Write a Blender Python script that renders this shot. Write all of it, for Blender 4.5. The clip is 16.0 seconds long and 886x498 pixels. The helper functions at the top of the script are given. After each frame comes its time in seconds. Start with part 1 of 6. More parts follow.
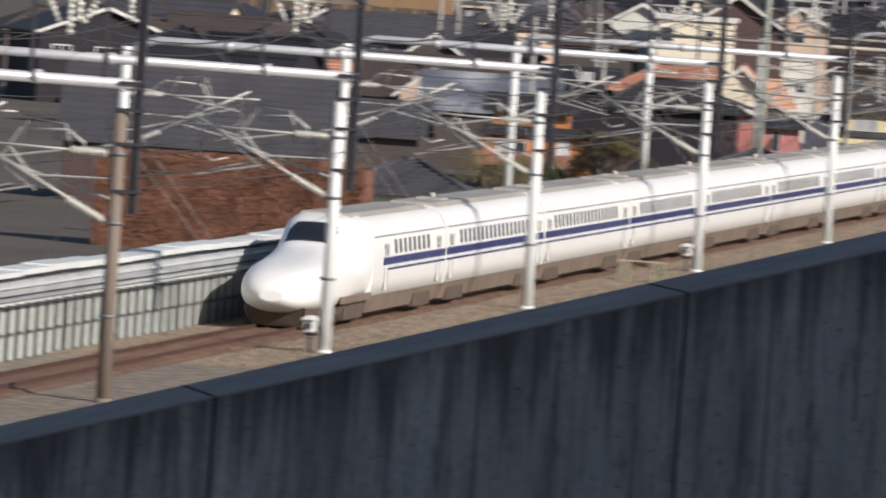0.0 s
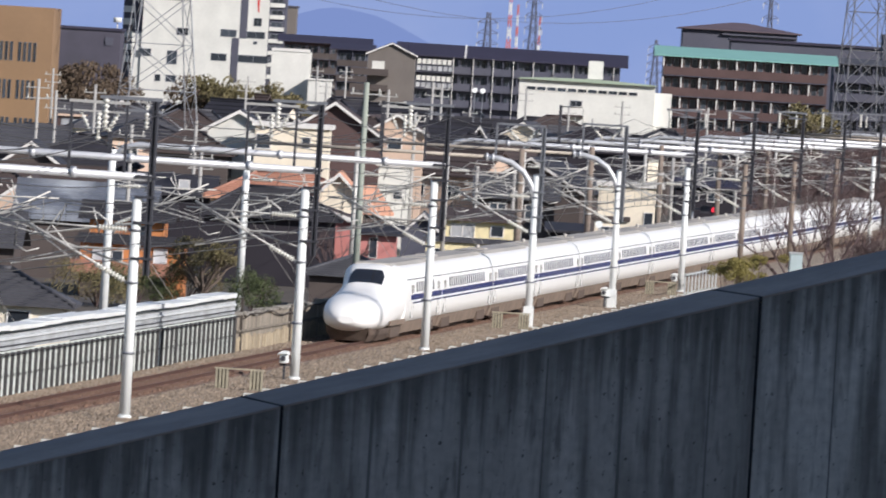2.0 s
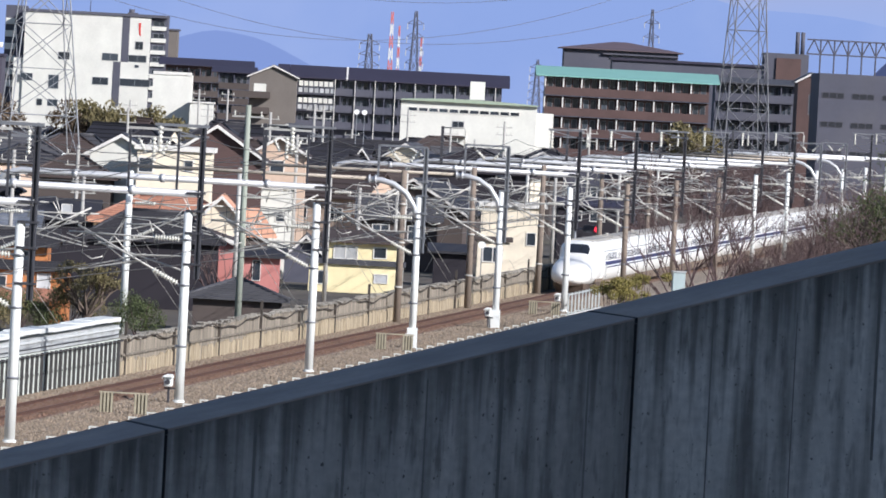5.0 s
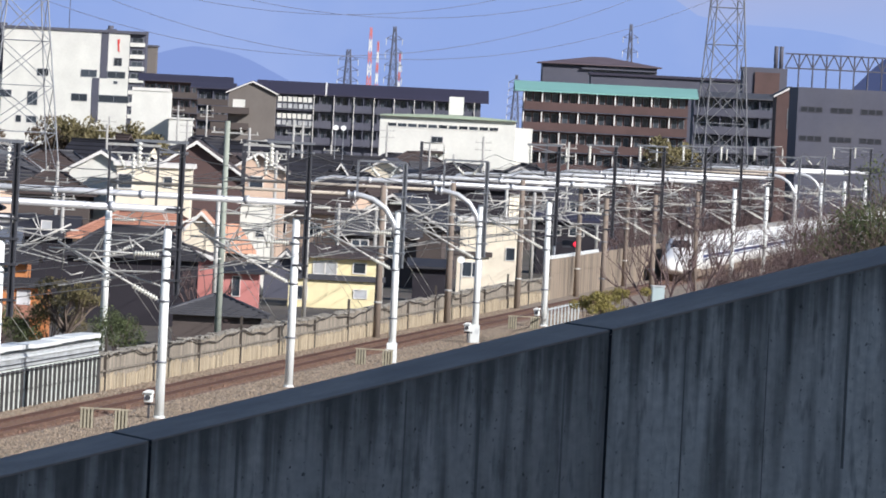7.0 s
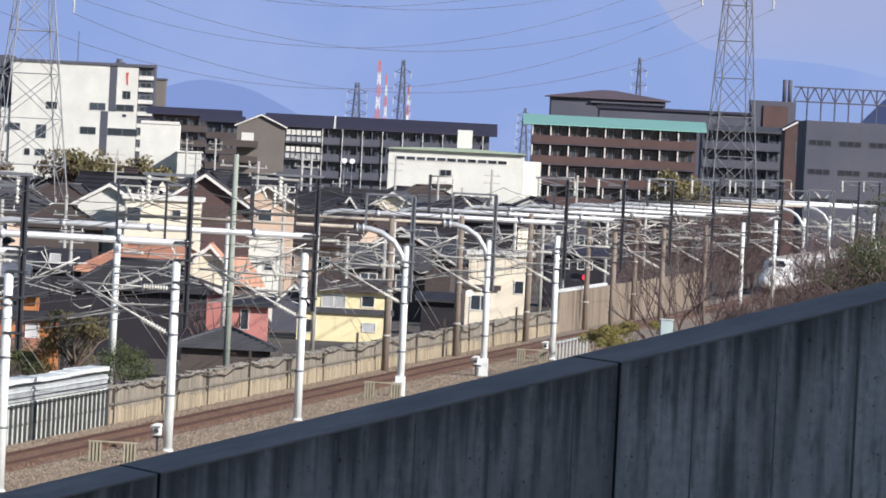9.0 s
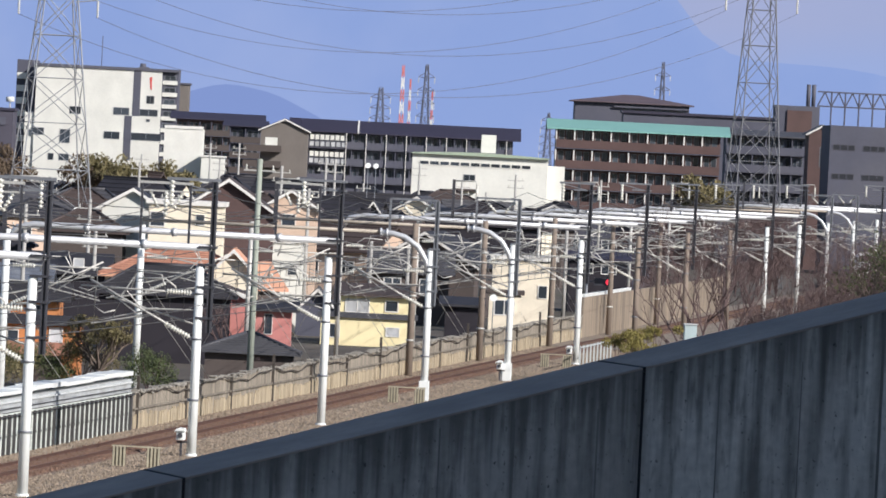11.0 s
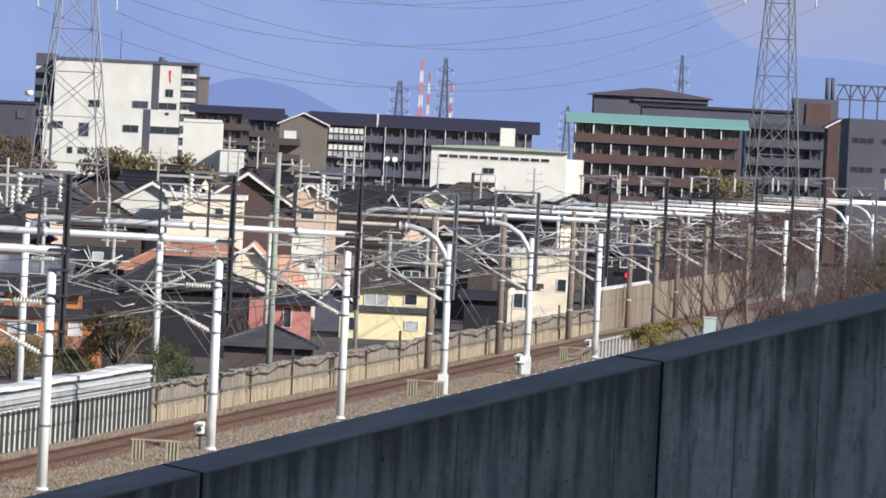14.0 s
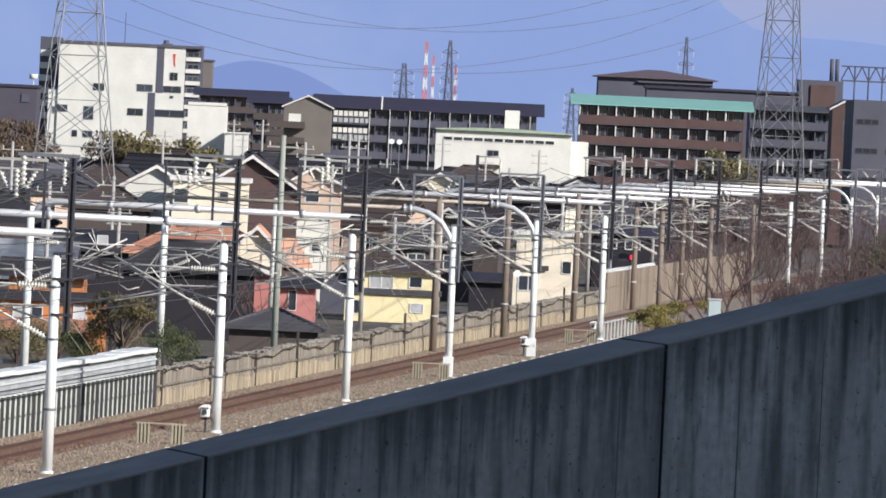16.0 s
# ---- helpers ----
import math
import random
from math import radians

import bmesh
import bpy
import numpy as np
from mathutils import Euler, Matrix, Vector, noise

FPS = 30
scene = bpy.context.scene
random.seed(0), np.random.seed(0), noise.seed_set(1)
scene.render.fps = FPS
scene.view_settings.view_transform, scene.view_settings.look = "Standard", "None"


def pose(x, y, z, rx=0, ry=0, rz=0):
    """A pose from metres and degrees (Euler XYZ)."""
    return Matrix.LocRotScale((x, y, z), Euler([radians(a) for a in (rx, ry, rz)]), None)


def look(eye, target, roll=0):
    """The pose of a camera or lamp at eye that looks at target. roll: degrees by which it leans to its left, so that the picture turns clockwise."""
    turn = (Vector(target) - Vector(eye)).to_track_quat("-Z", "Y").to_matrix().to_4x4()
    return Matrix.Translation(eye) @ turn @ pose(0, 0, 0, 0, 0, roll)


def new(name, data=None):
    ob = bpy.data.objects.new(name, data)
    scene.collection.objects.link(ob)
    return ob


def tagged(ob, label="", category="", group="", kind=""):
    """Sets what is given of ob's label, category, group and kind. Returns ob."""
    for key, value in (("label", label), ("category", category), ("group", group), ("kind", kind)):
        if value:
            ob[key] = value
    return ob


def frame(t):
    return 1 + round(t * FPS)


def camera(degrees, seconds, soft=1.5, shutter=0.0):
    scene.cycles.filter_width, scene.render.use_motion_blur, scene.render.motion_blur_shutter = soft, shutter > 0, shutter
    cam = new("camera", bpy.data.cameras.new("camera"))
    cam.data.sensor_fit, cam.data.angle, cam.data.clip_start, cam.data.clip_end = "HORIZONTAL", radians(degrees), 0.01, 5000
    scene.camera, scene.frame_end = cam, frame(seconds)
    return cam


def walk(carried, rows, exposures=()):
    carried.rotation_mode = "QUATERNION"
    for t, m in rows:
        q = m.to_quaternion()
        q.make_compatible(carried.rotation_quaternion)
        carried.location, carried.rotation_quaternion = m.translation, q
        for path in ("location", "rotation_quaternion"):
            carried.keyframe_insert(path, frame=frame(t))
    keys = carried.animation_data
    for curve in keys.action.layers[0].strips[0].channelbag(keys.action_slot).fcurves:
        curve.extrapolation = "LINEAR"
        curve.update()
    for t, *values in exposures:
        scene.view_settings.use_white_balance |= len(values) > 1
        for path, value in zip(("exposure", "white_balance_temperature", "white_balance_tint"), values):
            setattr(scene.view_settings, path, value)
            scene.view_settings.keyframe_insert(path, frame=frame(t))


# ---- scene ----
# ---- camera: stands on a raised walkway and swings slowly to follow the track ----
cam = camera(6.075, 16.0, soft=1.7, shutter=0.5)
EYE = 14.5
ROWS = [  # seconds, x, y, z offset, pitch, roll, yaw
    (0, 0.026, -0.200, -0.007, -2.166, 3.840, 9.272),
    (0.3, 0.010, -0.100, -0.009, -2.133, 3.800, 8.505),
    (0.5, -0.014, 0.050, -0.012, -2.041, 3.765, 8.089),
    (0.6, -0.018, 0.100, -0.013, -1.970, 3.730, 7.933),
    (1, -0.043, 0.400, -0.016, -1.715, 3.605, 7.225),
    (1.5, -0.102, 0.800, -0.026, -1.445, 3.480, 6.813),
    (2, -0.097, 0.800, -0.027, -1.253, 3.546, 6.563),
    (2.5, -0.096, 0.800, -0.026, -1.127, 3.580, 6.219),
    (3, -0.092, 0.800, -0.024, -1.072, 3.545, 5.965),
    (3.5, -0.089, 0.800, -0.022, -1.066, 3.425, 5.815),
    (4, -0.081, 0.750, -0.016, -1.075, 3.270, 5.774),
    (6.5, 0.031, -0.250, 0.000, -1.019, 2.900, 5.706),
    (7, 0.031, -0.250, -0.001, -0.950, 2.861, 5.636),
    (7.5, 0.031, -0.250, -0.001, -0.865, 2.830, 5.509),
    (8, 0.031, -0.250, -0.001, -0.797, 2.800, 5.431),
    (8.5, 0.031, -0.250, -0.001, -0.752, 2.850, 5.547),
    (9, 0.030, -0.250, -0.001, -0.725, 2.880, 5.706),
    (11.5, 0.026, -0.250, -0.002, -0.700, 2.880, 5.908),
    (12, 0.026, -0.250, -0.002, -0.701, 2.870, 5.963),
    (12.5, 0.026, -0.250, -0.002, -0.709, 2.860, 5.977),
    (13, 0.027, -0.250, 0.000, -0.717, 2.840, 5.983),
    (13.5, 0.028, -0.250, 0.001, -0.732, 2.840, 5.990),
    (14, 0.030, -0.250, 0.003, -0.753, 2.850, 5.998),
    (14.5, 0.031, -0.250, 0.004, -0.779, 2.820, 6.006),
    (15, 0.032, -0.250, 0.005, -0.806, 2.780, 6.014),
    (15.5, 0.033, -0.250, 0.006, -0.836, 2.730, 6.022),
    (16, 0.035, -0.250, 0.007, -0.875, 2.690, 6.026),
]
walk(cam, [(t, pose(x, y, EYE + z, 0, 0, yaw) @ pose(0, 0, 0, 90 + pitch) @ pose(0, 0, 0, 0, 0, roll)) for t, x, y, z, pitch, roll, yaw in ROWS],
     exposures=[(0.0, -0.08, 6400, 14), (0.5, 0.12, 6250, 14), (1.5, 0.08, 6100, 15), (4.0, 0.24, 5850, 14), (7.0, 0.32, 5950, 13), (11.3, 0.2, 6100, 13), (16.0, 0.2, 6100, 13)])

# ---- sky and sun ----
SUN_TO = Vector((0.82, -0.57, 0)).normalized()
SUN_EL = radians(28)
world = bpy.data.worlds.new("sky")
scene.world = world
world.use_nodes = True
wn = world.node_tree
sky = wn.nodes.new("ShaderNodeTexSky")
sky.sky_type = 'NISHITA'
sky.sun_disc = False
sky.sun_elevation = SUN_EL
sky.sun_rotation = math.atan2(SUN_TO.x, SUN_TO.y)
sky.air_density, sky.dust_density, sky.ozone_density = 1.0, 0.6, 2.0
wn.links.new(sky.outputs[0], wn.nodes["Background"].inputs[0])
wn.nodes["Background"].inputs[1].default_value = 0.074
sun_data = bpy.data.lights.new("sun", 'SUN')
sun_data.energy, sun_data.angle, sun_data.color = 5.0, radians(0.53), (1.0, 0.93, 0.82)
sun = new("sun", sun_data)
sun_from = Vector((SUN_TO.x * math.cos(SUN_EL), SUN_TO.y * math.cos(SUN_EL), math.sin(SUN_EL)))
sun.matrix_world = look(sun_from * 100, (0, 0, 0))


# ---- materials ----
def mat(name, color, rough=0.7, metal=0.0, var=0.12, scale=1.5, bump=0.0, spec=None, streak=0.0, obj_random=0.0, coord="Object", dirt=None, dirt_amount=0.5):
    m = bpy.data.materials.new(name)
    m.use_nodes = True
    nt = m.node_tree
    b = nt.nodes["Principled BSDF"]
    b.inputs["Roughness"].default_value = rough
    b.inputs["Metallic"].default_value = metal
    if spec is not None:
        b.inputs["Specular IOR Level"].default_value = spec
    tc = nt.nodes.new("ShaderNodeTexCoord")
    mp = nt.nodes.new("ShaderNodeMapping")
    nt.links.new(tc.outputs[coord], mp.inputs[0])
    n1 = nt.nodes.new("ShaderNodeTexNoise")
    n1.inputs["Scale"].default_value, n1.inputs["Detail"].default_value = scale, 8
    n2 = nt.nodes.new("ShaderNodeTexNoise")
    n2.inputs["Scale"].default_value, n2.inputs["Detail"].default_value = scale * 9, 4
    nt.links.new(mp.outputs[0], n1.inputs[0]), nt.links.new(mp.outputs[0], n2.inputs[0])
    if streak:
        mp.inputs["Scale"].default_value = (1, 1, streak)
    add = nt.nodes.new("ShaderNodeMath")
    add.operation = 'MULTIPLY_ADD'
    nt.links.new(n2.outputs[0], add.inputs[0])
    add.inputs[1].default_value = 0.4
    nt.links.new(n1.outputs[0], add.inputs[2])
    ramp = nt.nodes.new("ShaderNodeMapRange")
    nt.links.new(add.outputs[0], ramp.inputs[0])
    ramp.inputs[1].default_value, ramp.inputs[2].default_value = 0.4, 1.0
    ramp.inputs[3].default_value, ramp.inputs[4].default_value = 1 - var, 1 + var
    last = ramp.outputs[0]
    if obj_random:
        oi = nt.nodes.new("ShaderNodeObjectInfo")
        r2 = nt.nodes.new("ShaderNodeMapRange")
        nt.links.new(oi.outputs["Random"], r2.inputs[0])
        r2.inputs[3].default_value, r2.inputs[4].default_value = 1 - obj_random, 1 + obj_random
        mul = nt.nodes.new("ShaderNodeMath")
        mul.operation = 'MULTIPLY'
        nt.links.new(last, mul.inputs[0]), nt.links.new(r2.outputs[0], mul.inputs[1])
        last = mul.outputs[0]
    mix = nt.nodes.new("ShaderNodeVectorMath")
    mix.operation = 'SCALE'
    mix.inputs[0].default_value = color
    nt.links.new(last, mix.inputs["Scale"])
    out = mix.outputs[0]
    if dirt is not None:
        nd = nt.nodes.new("ShaderNodeTexNoise")
        nd.inputs["Scale"].default_value, nd.inputs["Detail"].default_value = scale * 0.35, 6
        nt.links.new(mp.outputs[0], nd.inputs[0])
        rd = nt.nodes.new("ShaderNodeMapRange")
        nt.links.new(nd.outputs[0], rd.inputs[0])
        rd.inputs[1].default_value, rd.inputs[2].default_value, rd.inputs[4].default_value = 0.45, 0.75, dirt_amount
        mc = nt.nodes.new("ShaderNodeMix")
        mc.data_type = 'RGBA'
        nt.links.new(rd.outputs[0], mc.inputs["Factor"]), nt.links.new(out, mc.inputs["A"])
        mc.inputs["B"].default_value = (*dirt, 1)
        out = mc.outputs["Result"]
    nt.links.new(out, b.inputs["Base Color"])
    if bump:
        bp = nt.nodes.new("ShaderNodeBump")
        bp.inputs["Strength"].default_value, bp.inputs["Distance"].default_value = bump, 0.02
        nt.links.new(add.outputs[0], bp.inputs["Height"])
        nt.links.new(bp.outputs[0], b.inputs["Normal"])
    return m


def concrete_wall(name, base_colour):
    """Board-marked grey concrete with dark runs of dirt down from the top and pale blotches."""
    m = mat(name, base_colour, 0.9, var=0.2, scale=30, bump=0.2)
    nt = m.node_tree
    b = nt.nodes["Principled BSDF"]
    base = b.inputs["Base Color"].links[0].from_socket
    tc = nt.nodes.new("ShaderNodeTexCoord")
    last = base
    for scl, lo, hi, amount, dark in (((2.6, 1, 0.6), 0.42, 0.72, 0.55, (0.22, 0.21, 0.20)), ((13.0, 1, 0.9), 0.48, 0.7, 0.75, (0.11, 0.105, 0.10)), ((7.0, 1, 1.2), 0.52, 0.78, 0.5, (0.60, 0.57, 0.54)), ((30.0, 1, 5.0), 0.55, 0.72, 0.6, (0.09, 0.085, 0.08)), ((55.0, 1, 40.0), 0.63, 0.72, 0.85, (0.05, 0.047, 0.045))):
        mp = nt.nodes.new("ShaderNodeMapping")
        mp.inputs["Scale"].default_value = scl
        n = nt.nodes.new("ShaderNodeTexNoise")
        n.inputs["Scale"].default_value, n.inputs["Detail"].default_value = 1.0, 5
        nt.links.new(tc.outputs["Object"], mp.inputs[0]), nt.links.new(mp.outputs[0], n.inputs[0])
        r = nt.nodes.new("ShaderNodeMapRange")
        r.inputs[1].default_value, r.inputs[2].default_value, r.inputs[4].default_value = lo, hi, amount
        nt.links.new(n.outputs[0], r.inputs[0])
        mx = nt.nodes.new("ShaderNodeMix")
        mx.data_type = 'RGBA'
        nt.links.new(r.outputs[0], mx.inputs["Factor"]), nt.links.new(last, mx.inputs["A"])
        mx.inputs["B"].default_value = (*dark, 1)
        last = mx.outputs["Result"]
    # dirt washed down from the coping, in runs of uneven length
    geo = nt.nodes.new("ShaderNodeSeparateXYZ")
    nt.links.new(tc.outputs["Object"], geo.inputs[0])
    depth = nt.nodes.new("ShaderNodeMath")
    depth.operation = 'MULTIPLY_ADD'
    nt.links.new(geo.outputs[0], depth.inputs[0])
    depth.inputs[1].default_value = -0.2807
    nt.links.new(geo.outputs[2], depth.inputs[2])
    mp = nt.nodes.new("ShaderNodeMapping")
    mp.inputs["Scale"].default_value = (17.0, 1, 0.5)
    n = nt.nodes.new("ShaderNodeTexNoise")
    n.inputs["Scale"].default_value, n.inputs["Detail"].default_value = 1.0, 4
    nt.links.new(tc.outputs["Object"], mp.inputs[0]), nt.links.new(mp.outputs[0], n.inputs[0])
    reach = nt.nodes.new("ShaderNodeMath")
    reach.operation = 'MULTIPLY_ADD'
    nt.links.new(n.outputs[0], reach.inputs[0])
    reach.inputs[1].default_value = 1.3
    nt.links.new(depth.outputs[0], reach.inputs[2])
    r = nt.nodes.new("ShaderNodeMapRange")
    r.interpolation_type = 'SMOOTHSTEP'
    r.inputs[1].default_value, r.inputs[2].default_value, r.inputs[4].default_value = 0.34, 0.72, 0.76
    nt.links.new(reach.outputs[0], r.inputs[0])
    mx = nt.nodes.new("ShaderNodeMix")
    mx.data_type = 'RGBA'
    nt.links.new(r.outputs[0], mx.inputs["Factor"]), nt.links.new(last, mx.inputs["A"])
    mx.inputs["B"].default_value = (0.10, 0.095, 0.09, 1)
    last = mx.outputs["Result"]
    nt.links.new(last, b.inputs["Base Color"])
    return m


def glow(name, color, strength, haze_spots=None):
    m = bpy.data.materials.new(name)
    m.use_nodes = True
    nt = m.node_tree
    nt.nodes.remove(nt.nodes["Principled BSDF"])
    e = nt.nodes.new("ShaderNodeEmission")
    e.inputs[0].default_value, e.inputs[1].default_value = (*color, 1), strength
    # paler haze patches mixed into the glow colour
    if haze_spots:
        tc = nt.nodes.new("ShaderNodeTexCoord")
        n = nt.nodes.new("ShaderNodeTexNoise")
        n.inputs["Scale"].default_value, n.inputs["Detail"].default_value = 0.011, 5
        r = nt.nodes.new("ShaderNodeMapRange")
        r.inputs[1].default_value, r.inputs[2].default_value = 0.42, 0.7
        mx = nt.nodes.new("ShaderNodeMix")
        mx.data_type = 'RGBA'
        mx.inputs["A"].default_value, mx.inputs["B"].default_value = (*color, 1), (*haze_spots, 1)
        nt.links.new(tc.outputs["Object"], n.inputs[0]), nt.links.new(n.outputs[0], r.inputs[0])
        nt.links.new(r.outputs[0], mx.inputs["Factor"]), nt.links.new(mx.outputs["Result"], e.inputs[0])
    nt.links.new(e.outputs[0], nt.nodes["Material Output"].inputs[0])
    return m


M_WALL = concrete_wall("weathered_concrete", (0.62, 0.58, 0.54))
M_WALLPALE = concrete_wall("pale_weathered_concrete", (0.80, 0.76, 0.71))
M_SEAM = mat("formwork_seam", (0.24, 0.23, 0.22), 0.95, var=0.3, scale=3)
M_WALLTOP = mat("concrete_coping", (0.40, 0.335, 0.29), 0.9, var=0.2, scale=5, bump=0.1, dirt=(0.27, 0.23, 0.21), dirt_amount=0.7)
M_JOINT = mat("joint_filler", (0.03, 0.03, 0.035), 0.95)
M_FLOOR = mat("walkway_asphalt", (0.10, 0.10, 0.10), 0.9, scale=3, bump=0.3)
M_CONC = mat("grey_concrete", (0.38, 0.37, 0.35), 0.85, var=0.15, scale=0.8)
M_GROUND = mat("bare_ground", (0.10, 0.085, 0.07), 0.95, var=0.3, scale=0.08, dirt=(0.05, 0.055, 0.03))
M_BALLAST = mat("ballast", (0.235, 0.195, 0.155), 0.95, var=0.7, scale=1.6, bump=0.9, dirt=(0.17, 0.12, 0.085))
M_RAIL = mat("rusty_rail", (0.085, 0.042, 0.03), 0.6, var=0.2, scale=2)
M_RUST = mat("rust_ballast", (0.165, 0.10, 0.07), 0.95, var=0.6, scale=1.2)
M_SLEEPER = mat("sleeper_concrete", (0.17, 0.105, 0.075), 0.9, var=0.2, scale=2)
M_WHITE = mat("white_paint_steel", (0.80, 0.82, 0.80), 0.45, var=0.06, scale=1.5, dirt=(0.6, 0.6, 0.56), dirt_amount=0.4)
M_PIPE = mat("galvanised_pipe", (0.62, 0.63, 0.65), 0.42, metal=0.35, var=0.08, scale=1.0)
M_OLDPIPE = mat("weathered_pipe", (0.42, 0.37, 0.31), 0.6, metal=0.15, var=0.2, scale=1.5)
M_GALV = mat("galvanised_steel", (0.50, 0.49, 0.46), 0.55, metal=0.25, var=0.12, scale=2)
M_DARK = mat("dark_steel", (0.06, 0.06, 0.07), 0.5, metal=0.2, var=0.2, scale=2)
M_GREYPOST = mat("grey_steel", (0.22, 0.23, 0.25), 0.5, metal=0.3, var=0.12, scale=2)
M_BROWNPOLE = mat("brown_concrete_pole", (0.23, 0.185, 0.15), 0.85, var=0.2, scale=1.2, streak=0.2)
M_INSUL = mat("porcelain", (0.70, 0.69, 0.63), 0.2, var=0.05)
M_WIRE = mat("copper_wire", (0.09, 0.085, 0.08), 0.5, metal=0.3)
M_WOOD = mat("old_timber_fence", (0.235, 0.205, 0.165), 0.9, var=0.6, scale=1.2, streak=0.15, obj_random=0.2)
M_DIMPOST = mat("dark_timber_post", (0.06, 0.05, 0.042), 0.9, var=0.3, scale=2)
M_WOODCAP = mat("grey_cap_timber", (0.30, 0.28, 0.245), 0.9, var=0.6, scale=1.0)
M_WOOD2 = mat("pale_timber", (0.50, 0.415, 0.29), 0.9, var=0.6, scale=1.2, streak=0.15, obj_random=0.25)
M_SHEET = mat("pale_metal_sheet", (0.66, 0.68, 0.68), 0.5, metal=0.1, var=0.1, scale=0.6)
M_HOOD = mat("weathered_metal_hood", (0.47, 0.49, 0.50), 0.6, metal=0.1, var=0.2, scale=1.2, dirt=(0.2, 0.2, 0.19))
M_BOARD = mat("brown_boards", (0.25, 0.20, 0.15), 0.85, var=0.45, scale=1.0, streak=0.15, obj_random=0.2, dirt=(0.13, 0.11, 0.09))
M_PANEL = mat("pale_green_panel", (0.60, 0.645, 0.60), 0.7, var=0.15, scale=0.8, dirt=(0.35, 0.35, 0.3))
M_TRAIN = mat("white_train_paint", (0.92, 0.915, 0.885), 0.3, var=0.025, scale=0.5)
M_BLUE = mat("blue_stripe", (0.02, 0.035, 0.17), 0.25, var=0.03)
M_SKIRT = mat("train_underside", (0.23, 0.175, 0.135), 0.7, var=0.3, scale=0.8, dirt=(0.11, 0.08, 0.065))
M_BOGIE = mat("grimy_bogie", (0.11, 0.08, 0.062), 0.8, var=0.3, scale=2)
M_TROOF = mat("train_roof_grey", (0.40, 0.375, 0.34), 0.6, var=0.2, scale=0.4)
M_DOOR = mat("off_white_door_paint", (0.80, 0.79, 0.76), 0.4, var=0.04, scale=0.5)
M_GLASS = mat("dark_glass", (0.02, 0.022, 0.028), 0.08, var=0.1)
M_TWIN = mat("train_window", (0.22, 0.215, 0.205), 0.2, var=0.1)
M_RED = glow("red_signal_lamp", (1.0, 0.05, 0.08), 1.2)
M_TAIL = glow("pink_tail_lamp", (1.0, 0.30, 0.32), 0.9)
M_BARRIERPOST = mat("dark_steel_post", (0.05, 0.048, 0.05), 0.6, metal=0.1, var=0.25, scale=2)


# ---- geometry helpers ----
def box(bm, x0, x1, y0, y1, z0, z1):
    v = [bm.verts.new(p) for p in ((x0, y0, z0), (x1, y0, z0), (x1, y1, z0), (x0, y1, z0), (x0, y0, z1), (x1, y0, z1), (x1, y1, z1), (x0, y1, z1))]
    for f in ((3, 2, 1, 0), (4, 5, 6, 7), (0, 1, 5, 4), (1, 2, 6, 5), (2, 3, 7, 6), (3, 0, 4, 7)):
        bm.faces.new([v[i] for i in f])


def tube(bm, a, b, r, n=8, r2=None):
    a, b = Vector(a), Vector(b)
    q = (b - a).to_track_quat("Z", "Y").to_matrix()
    r2 = r if r2 is None else r2
    rings = []
    for p, rad in ((a, r), (b, r2)):
        rings.append([bm.verts.new(p + q @ Vector((rad * math.cos(2 * math.pi * i / n), rad * math.sin(2 * math.pi * i / n), 0))) for i in range(n)])
    for i in range(n):
        f = bm.faces.new((rings[0][i], rings[0][(i + 1) % n], rings[1][(i + 1) % n], rings[1][i]))
        f.smooth = n > 5
    bm.faces.new(rings[0][::-1]), bm.faces.new(rings[1])


def bent(bm, pts, r, n=8):
    pts = [Vector(p) for p in pts]
    rings = []
    for i, p in enumerate(pts):
        d = (pts[min(i + 1, len(pts) - 1)] - pts[max(i - 1, 0)]).normalized()
        q = d.to_track_quat("Z", "Y").to_matrix()
        rings.append([bm.verts.new(p + q @ Vector((r * math.cos(2 * math.pi * k / n), r * math.sin(2 * math.pi * k / n), 0))) for k in range(n)])
    for a, b in zip(rings, rings[1:]):
        for k in range(n):
            f = bm.faces.new((a[k], a[(k + 1) % n], b[(k + 1) % n], b[k]))
            f.smooth = True
    bm.faces.new(rings[0][::-1]), bm.faces.new(rings[-1])


def ribbed(bm, a, b, r, k=6):
    """An insulator: a rod with k sheds."""
    a, b = Vector(a), Vector(b)
    tube(bm, a, b, r * 0.45, 6)
    for i in range(k):
        c = a.lerp(b, (i + 0.5) / k)
        d = (b - a).normalized() * ((b - a).length / k * 0.28)
        tube(bm, c - d, c + d, r, 8, r * 0.6)


def prism(bm, poly, y0, y1):
    """A polygon in x and z, pushed along y."""
    a = [bm.verts.new((x, y0, z)) for x, z in poly]
    b = [bm.verts.new((x, y1, z)) for x, z in poly]
    n = len(poly)
    bm.faces.new(a), bm.faces.new(b[::-1])
    for i in range(n):
        bm.faces.new((a[(i + 1) % n], a[i], b[i], b[(i + 1) % n]))


def make(name, bm, material, bevel=0.0):
    if bevel:
        bmesh.ops.bevel(bm, geom=bm.edges[:], offset=bevel, segments=2, affect='EDGES', profile=0.6)
    bmesh.ops.recalc_face_normals(bm, faces=bm.faces)
    me = bpy.data.meshes.new(name)
    bm.to_mesh(me)
    bm.free()
    me.materials.append(material)
    return me


def part(name, bm, material, parent, label="", bevel=0.0):
    ob = new(name, make(name, bm, material, bevel))
    ob.parent = parent
    return tagged(ob, label)


def thing(name, m, label, category, group="", kind=""):
    ob = new(name)
    ob.matrix_basis = m
    return tagged(ob, label, category, group, kind)


